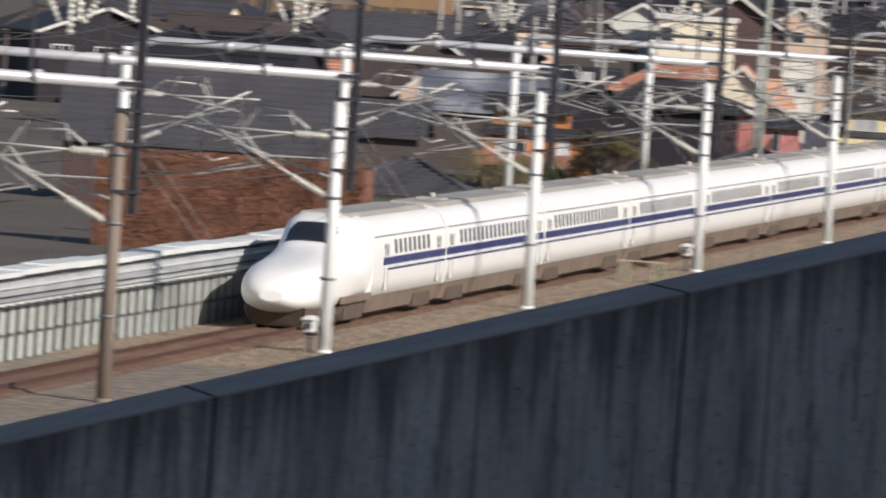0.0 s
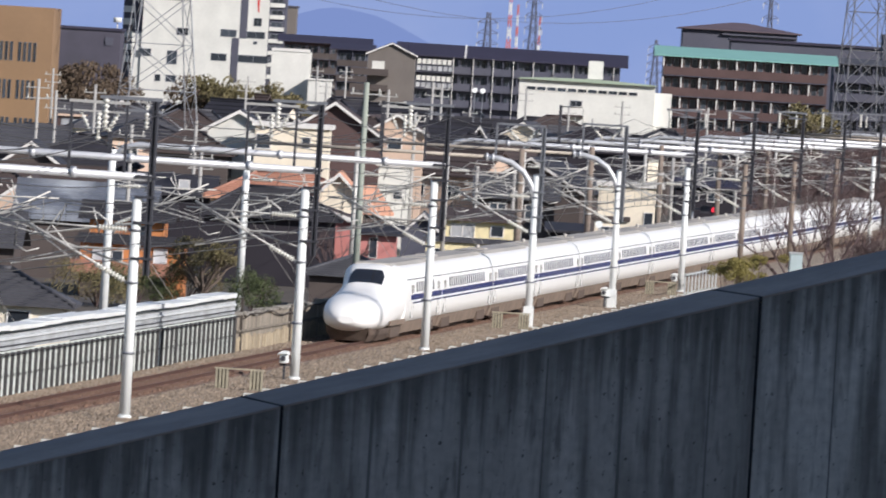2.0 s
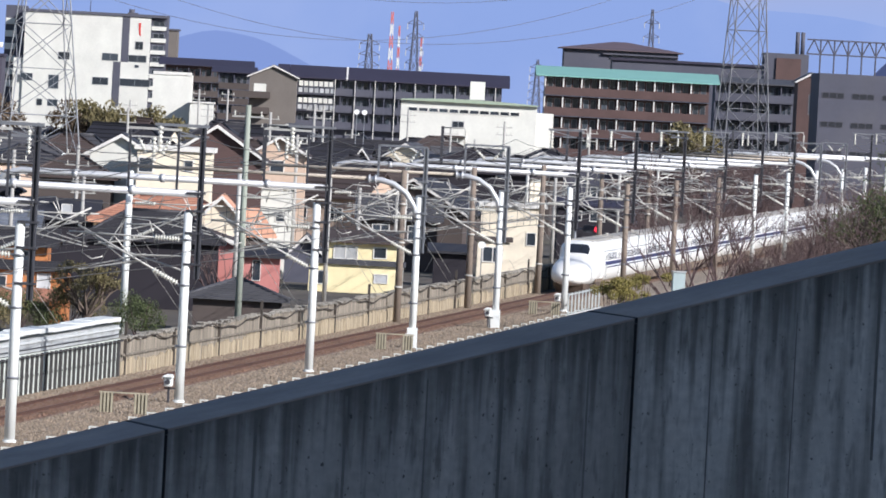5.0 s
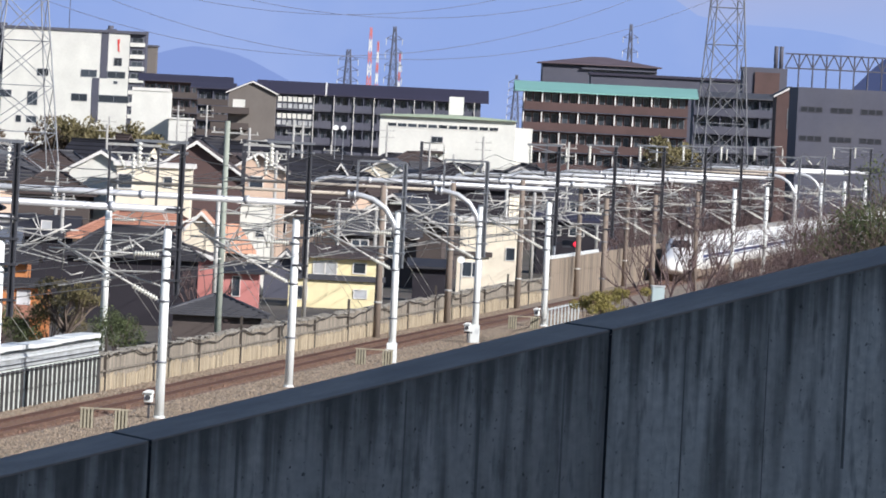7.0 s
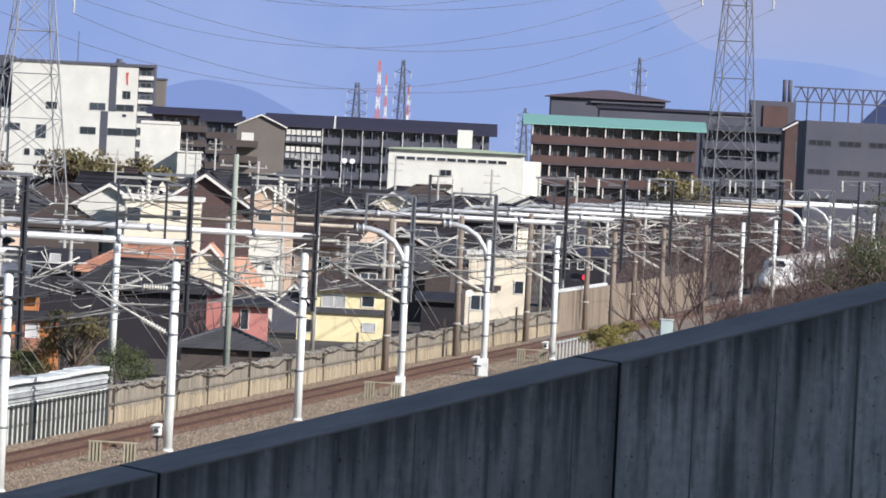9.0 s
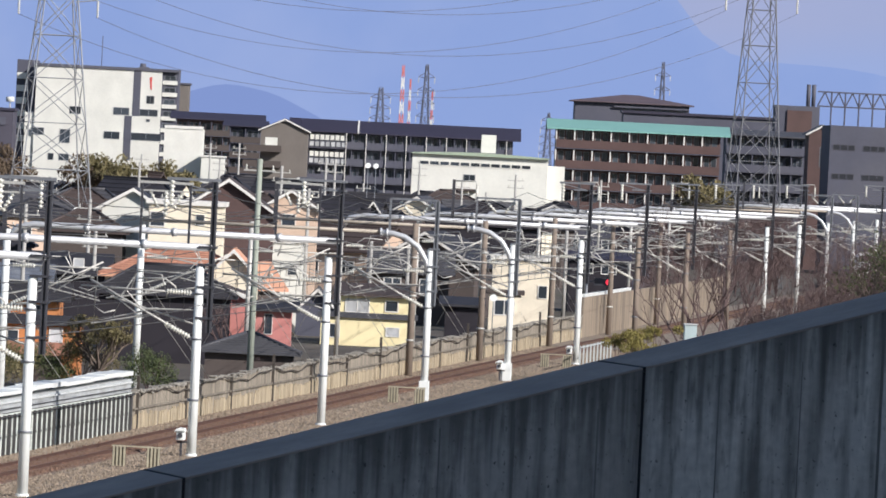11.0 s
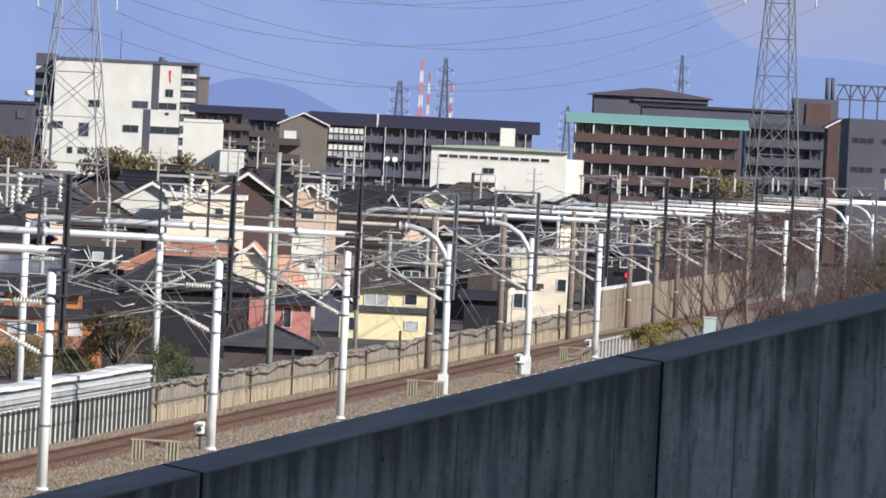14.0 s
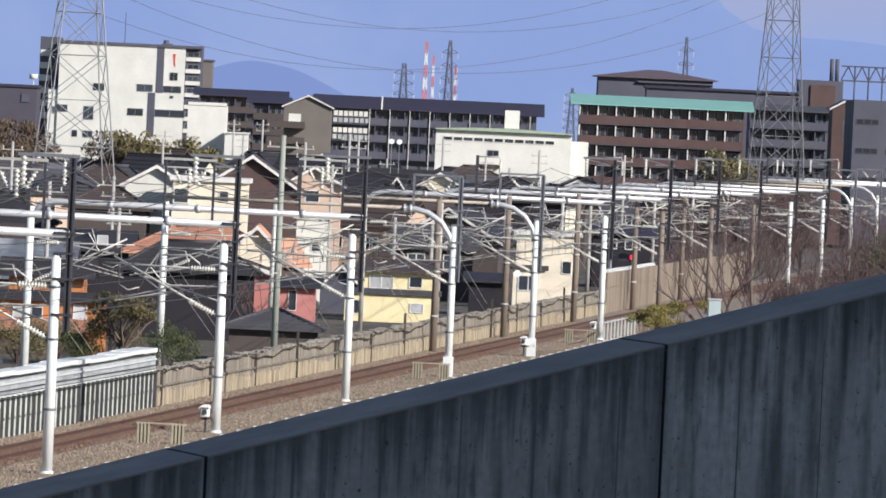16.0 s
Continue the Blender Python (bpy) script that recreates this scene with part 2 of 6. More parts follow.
def solid(name, bm, material, label, category, group="", kind="", bevel=0.0, m=None):
    ob = new(name, make(name, bm, material, bevel))
    if m is not None:
        ob.matrix_basis = m
    return tagged(ob, label, category, group, kind)


def bm_box(*a):
    bm = bmesh.new()
    box(bm, *a)
    return bm


VIEW = 6.0  # bearing of the street grid across the line

# ---- setting: ground, walkway, parapet wall ----
bm = bmesh.new()
bmesh.ops.create_circle(bm, cap_ends=True, segments=96, radius=4900)
solid("ground", bm, M_GROUND, "flat built-up ground of the town", "ground", kind="structure", m=pose(0, 0, -0.5))

# sloping wing wall of the bridge, 1.66 m between its joints
PANEL, SLOPE, THICK = 1.660, 0.2807, 0.52
wall_wing = thing("wall_wing", pose(-2.30, 29.66, 13.74, 0, 0, 18.0), "sloping grey concrete wing wall, stained, in shade", "wall", kind="structure")
rng = random.Random(2)
for k in range(-5, 5):
    x0, x1 = PANEL * k + 0.006, PANEL * (k + 1) - 0.006
    bm = bmesh.new()
    prism(bm, [(x0, -14.3), (x1, -14.3), (x1, x1 * SLOPE - 0.004), (x0, x0 * SLOPE - 0.004)], 0.0, THICK)
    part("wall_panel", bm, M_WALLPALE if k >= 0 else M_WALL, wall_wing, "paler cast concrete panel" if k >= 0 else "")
    bm = bmesh.new()
    prism(bm, [(x0, x0 * SLOPE - 0.004), (x1, x1 * SLOPE - 0.004), (x1, x1 * SLOPE), (x0, x0 * SLOPE)], -0.002, THICK)
    for v in bm.verts:
        if v.co.z > v.co.x * SLOPE - 0.002:
            v.co.z += 0.007 if v.co.y > 0.1 else 0.004
    es = [e for e in bm.edges if all(v.co.z > v.co.x * SLOPE - 0.001 for v in e.verts)]
    bmesh.ops.bevel(bm, geom=es, offset=0.0035, segments=3, affect='EDGES')
    for v in bm.verts:
        v.co.x -= 0.10 * v.co.y  # the joints run slightly askew over the top
    part("coping", bm, M_WALLTOP, wall_wing, "smooth rounded concrete coping")
    bm = bmesh.new()
    xa, xb = x0 - 0.0115, x0 - 0.0005
    prism(bm, [(xa, -14.3), (xb, -14.3), (xb, xb * SLOPE - 0.02), (xa, xa * SLOPE - 0.02)], 0.006, THICK - 0.01)
    part("joint", bm, M_JOINT, wall_wing, "dark joint filler")
    bm = bmesh.new()
    prism(bm, [(xa, xa * SLOPE - 0.015), (xb, xb * SLOPE - 0.015), (xb, xb * SLOPE + 0.003), (xa, xa * SLOPE + 0.003)], 0.001, THICK - 0.002)
    for v in bm.verts:
        v.co.x -= 0.10 * v.co.y
        if v.co.z > v.co.x * SLOPE - 0.005 and v.co.y > 0.1:
            v.co.z += 0.004
    part("coping_joint", bm, M_JOINT, wall_wing, "dark joint filler")
    for j in range(1, 6):
        xs = x0 + PANEL * j / 5.5 + rng.uniform(-0.03, 0.03)
        top = xs * SLOPE - rng.uniform(0.01, 0.12)
        w = rng.uniform(0.002, 0.006)
        part("form_seam", bm_box(xs - w, xs + w, -0.0015, 0.0005, top - rng.uniform(0.5, 1.6), top), M_SEAM, wall_wing)
solid("bridge_floor", bm_box(-3.0, 3.0, -10, 5, 12.3, EYE - 1.65), M_FLOOR, "asphalted footbridge floor", "floor", kind="structure")
solid("bridge_abutment", bm_box(-2.8, 2.8, -9.5, 4.5, -0.5, 12.3), M_CONC, "concrete abutment under the footbridge", "abutment", kind="structure")
# unseen block, added to keep the sun off the wing wall
solid("wall_sun_blocker", bm_box(5.0, 14.0, -20, 40, -0.5, 25), M_CONC, "unseen plain grey block that shades the wing wall", "wall", kind="structure")

# ---- track ----
TRACK = -53.2
bm = bmesh.new()
prism(bm, [(-58.5, -0.5), (-46.5, -0.5), (-48.6, 0.0), (-56.6, 0.0)], 150, 1900)
solid("track_bed", bm, M_BALLAST, "ballasted railway bed of brown stones", "track bed", kind="structure")
bm = bmesh.new()
prism(bm, [(TRACK - 1.5, 0.0), (TRACK + 1.5, 0.0), (TRACK + 1.25, 0.05), (TRACK - 1.25, 0.05)], 150, 1900)
solid("ballast_rust", bm, M_RUST, "rust-stained ballast along the rails", "ballast", kind="structure")


def stone_material():
    """Broken stones, each of its own shade."""
    m = mat("ballast_stones", (0.25, 0.198, 0.148), 0.95, var=0.2, scale=4)
    nt = m.node_tree
    b = nt.nodes["Principled BSDF"]
    base = b.inputs["Base Color"].links[0].from_socket
    g = nt.nodes.new("ShaderNodeNewGeometry")
    r = nt.nodes.new("ShaderNodeMapRange")
    r.inputs[3].default_value, r.inputs[4].default_value = 0.55, 1.3
    nt.links.new(g.outputs["Random Per Island"], r.inputs[0])
    s = nt.nodes.new("ShaderNodeVectorMath")
    s.operation = 'SCALE'
    nt.links.new(base, s.inputs[0]), nt.links.new(r.outputs[0], s.inputs["Scale"])
    nt.links.new(s.outputs[0], b.inputs["Base Color"])
    return m


def stones(name, count, x0, x1, y0, y1, z, size, seed, label, material):
    """Loose four-sided stones strewn over a strip of the track bed, thicker near its start."""
    g = np.random.default_rng(seed)
    y = y0 + (y1 - y0) * g.random(count) ** 1.5
    x = x0 + (x1 - x0) * g.random(count)
    s = size * (0.5 + g.random(count) * 1.1)
    ang = g.random(count) * 6.283
    verts = np.zeros((count, 5, 3))
    for k in range(4):
        a = ang + k * 1.571 + g.random(count) * 0.7
        verts[:, k, 0], verts[:, k, 1], verts[:, k, 2] = x + s * np.cos(a), y + s * np.sin(a), z - 0.02
    verts[:, 4, 0], verts[:, 4, 1] = x + s * 0.3 * np.cos(ang), y + s * 0.3 * np.sin(ang)
    verts[:, 4, 2] = z + s * (0.5 + 0.6 * g.random(count))
    faces = [(5 * i + k, 5 * i + (k + 1) % 4, 5 * i + 4) for i in range(count) for k in range(4)]
    me = bpy.data.meshes.new(name)
    me.from_pydata(verts.reshape(-1, 3).tolist(), [], faces)
    me.materials.append(material)
    ob = new(name, me)
    tagged(ob, label, "ballast", kind="stuff")
    return ob


M_STONE = stone_material()
stones("ballast_stone", 52000, -51.6, -47.2, 265, 620, 0.0, 0.06, 5, "loose grey-brown ballast stones beside the track", M_STONE)
stones("ballast_stone", 18000, -56.0, -54.7, 265, 620, 0.0, 0.06, 6, "loose grey-brown ballast stones beside the track", M_STONE)
stones("rusty_stone", 14000, -54.6, -51.8, 265, 560, 0.06, 0.07, 7, "rust-brown ballast stones between the rails", M_RUST)
railway_track = thing("railway_track", pose(0, 0, 0), "rusty railway track on sleepers", "railway track")
for s in (-0.7175, 0.7175):
    bm = bmesh.new()
    prism(bm, [(TRACK + s - .07, 0.07), (TRACK + s + .07, 0.07), (TRACK + s + .02, 0.1), (TRACK + s + .02, 0.18), (TRACK + s + .035, 0.2), (TRACK + s + .035, 0.235), (TRACK + s - .035, 0.235), (TRACK + s - .035, 0.2), (TRACK + s - .02, 0.18), (TRACK + s - .02, 0.1)], 150, 1900)
    part("rail", bm, M_RAIL, railway_track)
bm = bmesh.new()
for i in range(2300):
    y = 200 + i * 0.6
    box(bm, TRACK - 1.2, TRACK + 1.2, y - 0.12, y + 0.12, 0.0, 0.09)
tagged(part("sleeper", bm, M_SLEEPER, railway_track, "concrete sleepers"), kind="stuff")

# ---- overhead line: portals across the line every 50 m ----
NEAR, FAR = -49.2, -65.8


def pole_y(n):
    return 322.6 + 49.75 * n if n >= 0 else {-1: 277.8, -2: 241.0}[n]


def portal(n, style):
    y = pole_y(n)
    p = thing("catenary_portal", pose(0, y, 0), "white steel pole portal carrying the overhead line over the track", "catenary portal", "portals along the line")
    brown = style == "brown"
    bm = bmesh.new()
    tube(bm, (NEAR, 0, -0.1), (NEAR, 0, 8.65), 0.22, 14, 0.19)
    tube(bm, (NEAR, 0, -0.1), (NEAR, 0, 0.12), 0.27, 12)
    if style == "curved":
        box(bm, NEAR - 0.27, NEAR + 0.27, -0.27, 0.27, -0.1, 1.15)
        box(bm, NEAR - 0.38, NEAR - 0.1, -0.2, 0.2, -0.1, 0.8)
    pole = part("pole", bm, M_BROWNPOLE if brown else M_WHITE, p, "brown concrete pole" if brown else "white round steel pole")
    for z in (2.5, 5.25, 7.3):
        bm = bmesh.new()
        tube(bm, (NEAR, 0, z), (NEAR, 0, z + 0.09), 0.235, 12)
        box(bm, NEAR - 0.3, NEAR - 0.18, -0.07, 0.07, z - 0.02, z + 0.11)
        part("clamp", bm, M_GREYPOST, pole, "dull steel clamp band")
    bm = bmesh.new()
    tube(bm, (FAR, 0, -0.5), (FAR, 0, 9.2), 0.22 if n < 4 else 0.16, 12, 0.19 if n < 4 else 0.14)
    part("far_pole", bm, M_WHITE if n < 4 else M_GALV, p, "white round steel pole" if n < 4 else "grey steel pole")
    # beam pipe
    bm = bmesh.new()
    if style == "curved":
        c = [(NEAR - 2.9, 0, 9.47), (NEAR - 2.2, 0, 9.43), (NEAR - 1.5, 0, 9.25), (NEAR - 0.75, 0, 8.75), (NEAR - 0.25, 0, 8.0), (NEAR - 0.05, 0, 7.2)]
        bent(bm, c, 0.165, 12)
        pale = bmesh.new()
        tube(pale, (FAR, 0, 9.5), (NEAR - 2.85, 0, 9.5), 0.105, 10)
        part("long_beam", pale, M_OLDPIPE, p, "thin weathered brown-grey pipe beam")
        for x in (NEAR - 2.9, NEAR - 2.55):
            tube(bm, (x - 0.05, 0, 9.47), (x + 0.05, 0, 9.47), 0.25, 12)
    else:
        bent(bm, [(FAR, 0, 8.6), (FAR + 0.5, 0, 9.3), (FAR + 1.3, 0, 9.5), (NEAR + 0.5, 0, 9.42)], 0.165, 12)
    for x in (NEAR - 2.6, NEAR - 8, NEAR - 12.5) if style != "curved" else ():
        tube(bm, (x - 0.12, 0, 9.46), (x + 0.12, 0, 9.46), 0.22, 12)
    part("beam", bm, M_PIPE, p, "galvanised pipe beam")
    # dark post with a feeder arm
    px = NEAR + (0.5 if style != "curved" else 0.28)
    zlow, ztop = (5.6, 12.4) if style != "curved" else (5.4, 11.4)
    bm = bmesh.new()
    for dx in (-0.085, 0.085):
        box(bm, px + dx - 0.035, px + dx + 0.035, -0.16, 0.16, zlow, ztop)
    box(bm, px - 0.085, px + 0.085, -0.02, 0.02, zlow, ztop)
    for z in (6.2, 7.6, 8.6, 9.4):
        box(bm, NEAR - 0.1, px + 0.2, -0.22, 0.22, z, z + 0.1)
    part("feeder_post", bm, M_DARK if style != "curved" else M_GREYPOST, p, "dark steel post")
    bm = bmesh.new()
    if style == "curved":
        w = 2.7
        box(bm, px - w - 0.06, px - w + 0.06, -0.06, 0.06, 9.4, 11.45)
        box(bm, px - w, px + 0.06, -0.06, 0.06, 11.35, 11.47)
    else:
        box(bm, px - 2.2, px + 0.25, -0.06, 0.06, ztop, ztop + 0.13)
        box(bm, px - 1.2, px + 0.25, -0.06, 0.06, ztop - 0.45, ztop - 0.35)
        tube(bm, (px - 2.1, 0, ztop), (px - 0.3, 0, ztop - 0.4), 0.035, 5)
    part("feeder_arm", bm, M_GREYPOST, p)
    if style == "curved":
        for k in range(2):
            bm = bmesh.new()
            ribbed(bm, (px - 2.2 + k * 1.9, 0.3, 11.25), (px - 1.5 + k * 0.55, 0.3, 10.55), 0.13, 5)
            part("insulator", bm, M_INSUL, p, "white ribbed insulator string")
    else:
        bm = bmesh.new()
        ribbed(bm, (px - 1.95, 0, ztop), (px - 1.95, 0, ztop - 1.25), 0.15, 6)
        part("insulator", bm, M_INSUL, p, "white ribbed insulator string")
    # feeder frame on the beam
    fx = px - 3.3
    if style != "curved" and n < 5:
        for k, dx in enumerate((0.0, 2.2)):
            part("frame_post", bm_box(fx + dx - 0.05, fx + dx + 0.05, -0.07, 0.07, 9.4, 12.2), M_DARK, p, "thin dark steel post")
        bm = bmesh.new()
        box(bm, fx - 0.1, fx + 2.3, -0.06, 0.06, 12.2, 12.31)
        box(bm, fx - 0.1, fx + 2.3, -0.05, 0.05, 11.85, 11.92)
        part("frame_bar", bm, M_GALV, p, "galvanised cross bar")
        for k in range(2):
            bm = bmesh.new()
            ribbed(bm, (fx + 0.35 + 1.5 * k, 0.1, 11.85), (fx + 0.75 + 0.7 * k, 0.1, 11.1), 0.11, 5)
            part("insulator", bm, M_INSUL, p, "white ribbed insulator string")
        bm = bmesh.new()
        ribbed(bm, (fx + 1.1, -0.1, 11.85), (fx + 1.1, -0.1, 10.75), 0.13, 6)
        part("insulator", bm, M_INSUL, p, "white ribbed insulator string")
    if n % 2:
        bm = bmesh.new()
        box(bm, NEAR - 9.1, NEAR - 8.9, -0.08, 0.08, 9.3, 12.3)
        part("feeder_post", bm, M_DARK, p, "dark steel post")
        bm = bmesh.new()
        bent(bm, [(NEAR - 9.0, 0, 12.2), (NEAR - 7.5, 0, 12.25), (NEAR - 7.4, 0, 11.9)], 0.05, 6)
        part("feeder_arm", bm, M_GALV, p)
        bm = bmesh.new()
        ribbed(bm, (NEAR - 7.4, 0, 11.9), (NEAR - 7.4, 0, 10.8), 0.13, 6)
        part("insulator", bm, M_INSUL, p, "white ribbed insulator string")
    # cantilevers for the two tracks
    for base, s in ((NEAR, -1), (FAR, 1)):
        reach = 5.0
        bm = bmesh.new()
        tube(bm, (base + s * 0.2, 0, 5.3), (base + s * reach, 0.2, 7.75), 0.055, 6)
        tube(bm, (base + s * 0.2, 0, 7.35), (base + s * (reach + .4), 0.2, 7.45), 0.045, 6)
        tube(bm, (base + s * 3.6, 0.2, 7.0), (base + s * 3.0, 0.2, 7.95), 0.03, 5)
        bent(bm, [(base + s * 2.8, .2, 7.9), (base + s * 1.6, .2, 7.95), (base + s * 1.1, .2, 7.6), (base + s * 1.1, .2, 7.4)], 0.04, 5)
        tube(bm, (base + s * 4.4, 0.2, 7.4), (base + s * 2.5, 0.25, 6.1), 0.03, 5)
        tube(bm, (base + s * 2.2, 0.2, 6.3), (base + s * 4.9, 0.3, 5.75), 0.035, 5)
        tube(bm, (base + s * 0.2, 0, 6.6), (base + s * 2.6, 0.1, 6.55), 0.035, 5)
        tube(bm, (base + s * 2.6, 0.1, 6.55), (base + s * 3.4, 0.15, 7.42), 0.03, 5)
        bent(bm, [(base + s * 4.7, .2, 7.45), (base + s * 4.75, .2, 6.5), (base + s * 4.3, .2, 6.25), (base + s * 3.8, .2, 6.4)], 0.032, 5)
        part("cantilever", bm, M_GALV, p, "galvanised steel tube bracket")
        bm = bmesh.new()
        tube(bm, (base + s * 0.2, 1.1, 7.6), (base + s * (reach - .6), 1.3, 6.9), 0.04, 5)
        tube(bm, (base + s * 0.2, 1.1, 5.9), (base + s * (reach - .8), 1.3, 7.0), 0.045, 5)
        tube(bm, (base + s * 2.0, 1.2, 6.6), (base + s * 4.6, 1.3, 5.9), 0.03, 5)
        bent(bm, [(base + s * 1.6, 1.2, 7.1), (base + s * 1.9, 1.2, 8.1), (base + s * 3.0, 1.2, 8.2), (base + s * 3.3, 1.2, 7.3)], 0.035, 5)
        tube(bm, (base, 0, 7.6), (base + s * 0.2, 1.1, 7.6), 0.04, 5)
        tube(bm, (base, 0, 5.9), (base + s * 0.2, 1.1, 5.9), 0.04, 5)
        part("registration_arm", bm, M_GALV, p, "thin steel steady arm")
        for a, b in (((0.35, 5.38), (1.5, 5.93)), ((0.35, 7.36), (1.5, 7.38))):
            bm = bmesh.new()
            ribbed(bm, (base + s * a[0], 0.0, a[1]), (base + s * b[0], 0.05, b[1]), 0.14, 9)
            part("insulator", bm, M_INSUL, p, "white ribbed insulator")
    return p


for n in range(-2, 15):
    portal(n, "curved" if n in (3, 4, 11, 12) else "brown" if n in (-2, 6, 7, 8) else "plain")

# wires
for x, z, sag, r in ((TRACK, 7.5, 0.5, 0.02), (TRACK, 5.6, 0.02, 0.022), (TRACK, 6.1, 0.1, 0.018), (FAR + 5, 7.5, 0.5, 0.02), (FAR + 5, 5.6, 0.02, 0.022), (NEAR - 1.45, 11.15, 0.7, 0.022), (NEAR - 1.7, 10.75, 0.7, 0.022), (NEAR - 7.4, 10.8, 0.6, 0.02), (NEAR + 0.7, 11.9, 0.6, 0.018), (NEAR - 3.1, 8.3, 0.3, 0.018), (NEAR + .3, 6.9, .3, .015), (NEAR - 2.2, 6.5, 0.25, 0.016), (NEAR - 5.6, 8.9, 0.4, 0.018), (NEAR - 10.6, 10.2, 0.5, 0.018), (FAR + 3.4, 6.7, 0.3, 0.016), (FAR + 1.2, 10.4, 0.6, 0.018), (FAR + 5.4, 6.1, 0.1, 0.016)):
    bm, pts = bmesh.new(), []
    for n in range(-2, 14):
        ya, yb = pole_y(n), pole_y(n + 1)
        pts += [(x, ya + (yb - ya) * k / 6, z - sag * 4 * (k / 6) * (1 - k / 6)) for k in range(6)]
    bent(bm, pts, r, 4)
    solid("overhead_wire", bm, M_WIRE, "thin dark overhead wire strung from portal to portal", "wire", "wires of the overhead line")

for x in (TRACK, FAR + 5):
    bm = bmesh.new()
    for n in range(-2, 14):
        ya, yb = pole_y(n), pole_y(n + 1)
        for k in range(1, 10):
            z = 7.5 - 0.5 * 4 * (k / 10) * (1 - k / 10)
            tube(bm, (x, ya + (yb - ya) * k / 10, 5.6), (x, ya + (yb - ya) * k / 10, z), 0.014, 3)
    solid("wire_dropper", bm, M_WIRE, "thin droppers hanging from the overhead wire", "wire", kind="stuff")
bm = bmesh.new()
for n in range(-2, 9):
    tube(bm, (FAR, pole_y(n), 6.6), (FAR + 3.4, pole_y(n) + 9, 0.0), 0.02, 4)
    tube(bm, (FAR, pole_y(n), 5.6), (FAR + 2.9, pole_y(n) + 9, 0.0), 0.02, 4)
    tube(bm, (FAR, pole_y(n), 7.0), (FAR - 3.9, pole_y(n) + 5, 0.0), 0.02, 4)
solid("guy_wire", bm, M_GALV, "thin steel guy wires staying the far poles", "wire", kind="stuff")

# ---- lineside fences ----
FENCE = -56.1
f1 = thing("barrier_fence", pose(FENCE, 0, 0), "pale panelled lineside barrier with dark posts and a metal hood", "fence")
for i in range(46):
    y = 401.6 - i * 4.4
    part("panel", bm_box(-0.06, 0.0, y - 4.38, y - 0.02, 0.0, 1.82), M_PANEL, f1)
    part("hood", bm_box(-0.9, -0.05, y - 4.39, y - 0.01, 1.86, 2.48), M_HOOD, f1, "grey metal sheet hood")
    part("hood_cap", bm_box(-1.0, 0.02, y - 4.395, y - 0.005, 2.66 + 0.03 * math.sin(i * 1.3), 2.84 + 0.05 * math.sin(i * 1.3 + 0.4)), M_WHITE, f1, "pale metal sheet cap")
    for j in range(3):
        w = 0.16 if (i * 3 + j) % 13 == 0 else 0.055
        yc = y - 0.73 - 1.4667 * j
        part("post", bm_box(0.003, 0.14, yc - w, yc + w, 0.0, 1.78), M_BARRIERPOST, f1, "dark steel post")
        part("plate", bm_box(0.003, 0.02, yc + 0.35, yc + 1.1, 0.75, 0.86), M_BARRIERPOST, f1)
    part("hood_lip", bm_box(-0.05, -0.01, y - 4.37, y - 0.03, 2.0, 2.05), M_DARK, f1, "dark seam of the hood")
    part("hood_edge", bm_box(-0.05, 0.03, y - 4.38, y - 0.02, 2.28, 2.36), M_SHEET, f1)
part("rail", bm_box(0.145, 0.19, 200, 401.6, 1.7, 1.76), M_BARRIERPOST, f1)
part("hood_back", bm_box(-0.95, -0.45, 200, 401.6, 2.48, 2.66), M_GREYPOST, f1)
f2 = thing("timber_fence", pose(FENCE, 0, 0), "weathered timber plank fence beside the track", "fence")
rng = random.Random(4)
bm, bm2, bm3 = bmesh.new(), bmesh.new(), bmesh.new()
for i in range(633):
    y = 402.2 + i * 0.4
    h = 1.72 + rng.uniform(-0.09, 0.09)
    box(bm, -0.04 + rng.uniform(-.02, .02), 0.02, y - 0.17, y + 0.17, 0.0, h)
    sway = 0.12 * math.sin(y * 0.21) + 0.08 * math.sin(y * 0.53)
    if rng.random() < 0.88:
        box(bm2, 0.03, 0.08 + rng.uniform(0, .03), y - 0.16, y + 0.14, 0.0, 0.78 + sway * 0.7 + rng.uniform(-.14, .06))
    if rng.random() < 0.75:
        z = h + 0.02 + rng.uniform(-0.03, 0.1)
        box(bm3, -0.22, 0.1 + rng.uniform(0, .08), y - 0.3, y + 0.12, z, z + 0.07)
tagged(part("plank", bm, M_WOOD, f2, "grey weathered planks"), kind="stuff")
tagged(part("cap_board", bm3, M_WOODCAP, f2, "uneven grey cap boards"), kind="stuff")
tagged(part("lower_plank", bm2, M_WOOD2, f2, "pale lower boards"), kind="stuff")
for i in range(14):
    y = 403 + i * 17.9
    part("post", bm_box(0.02, 0.16, y - 0.08, y + 0.08, 0.0, 1.9 if i % 3 else 2.6), M_DIMPOST, f2)
bm = bmesh.new()
bent(bm, [(0.14, 404 + 2.0 * i, 1.62 + 0.16 * math.sin(i * 0.55) + 0.08 * math.sin(i * 1.7)) for i in range(125)], 0.04, 5)
part("hose", bm, M_DIMPOST, f2, "dark hose slung along the planks")
part("rail", bm_box(0.085, 0.13, 402, 655, 0.95, 1.05), M_WOOD, f2)
f3 = thing("board_wall", pose(FENCE, 0, 0), "tall brown boarded lineside wall with a white coping", "fence")
for i in range(66):
    y = 656 + i * 2.4
    part("board", bm_box(-0.12, 0.0, y, y + 2.37, 0.0, 3.2), M_BOARD, f3)
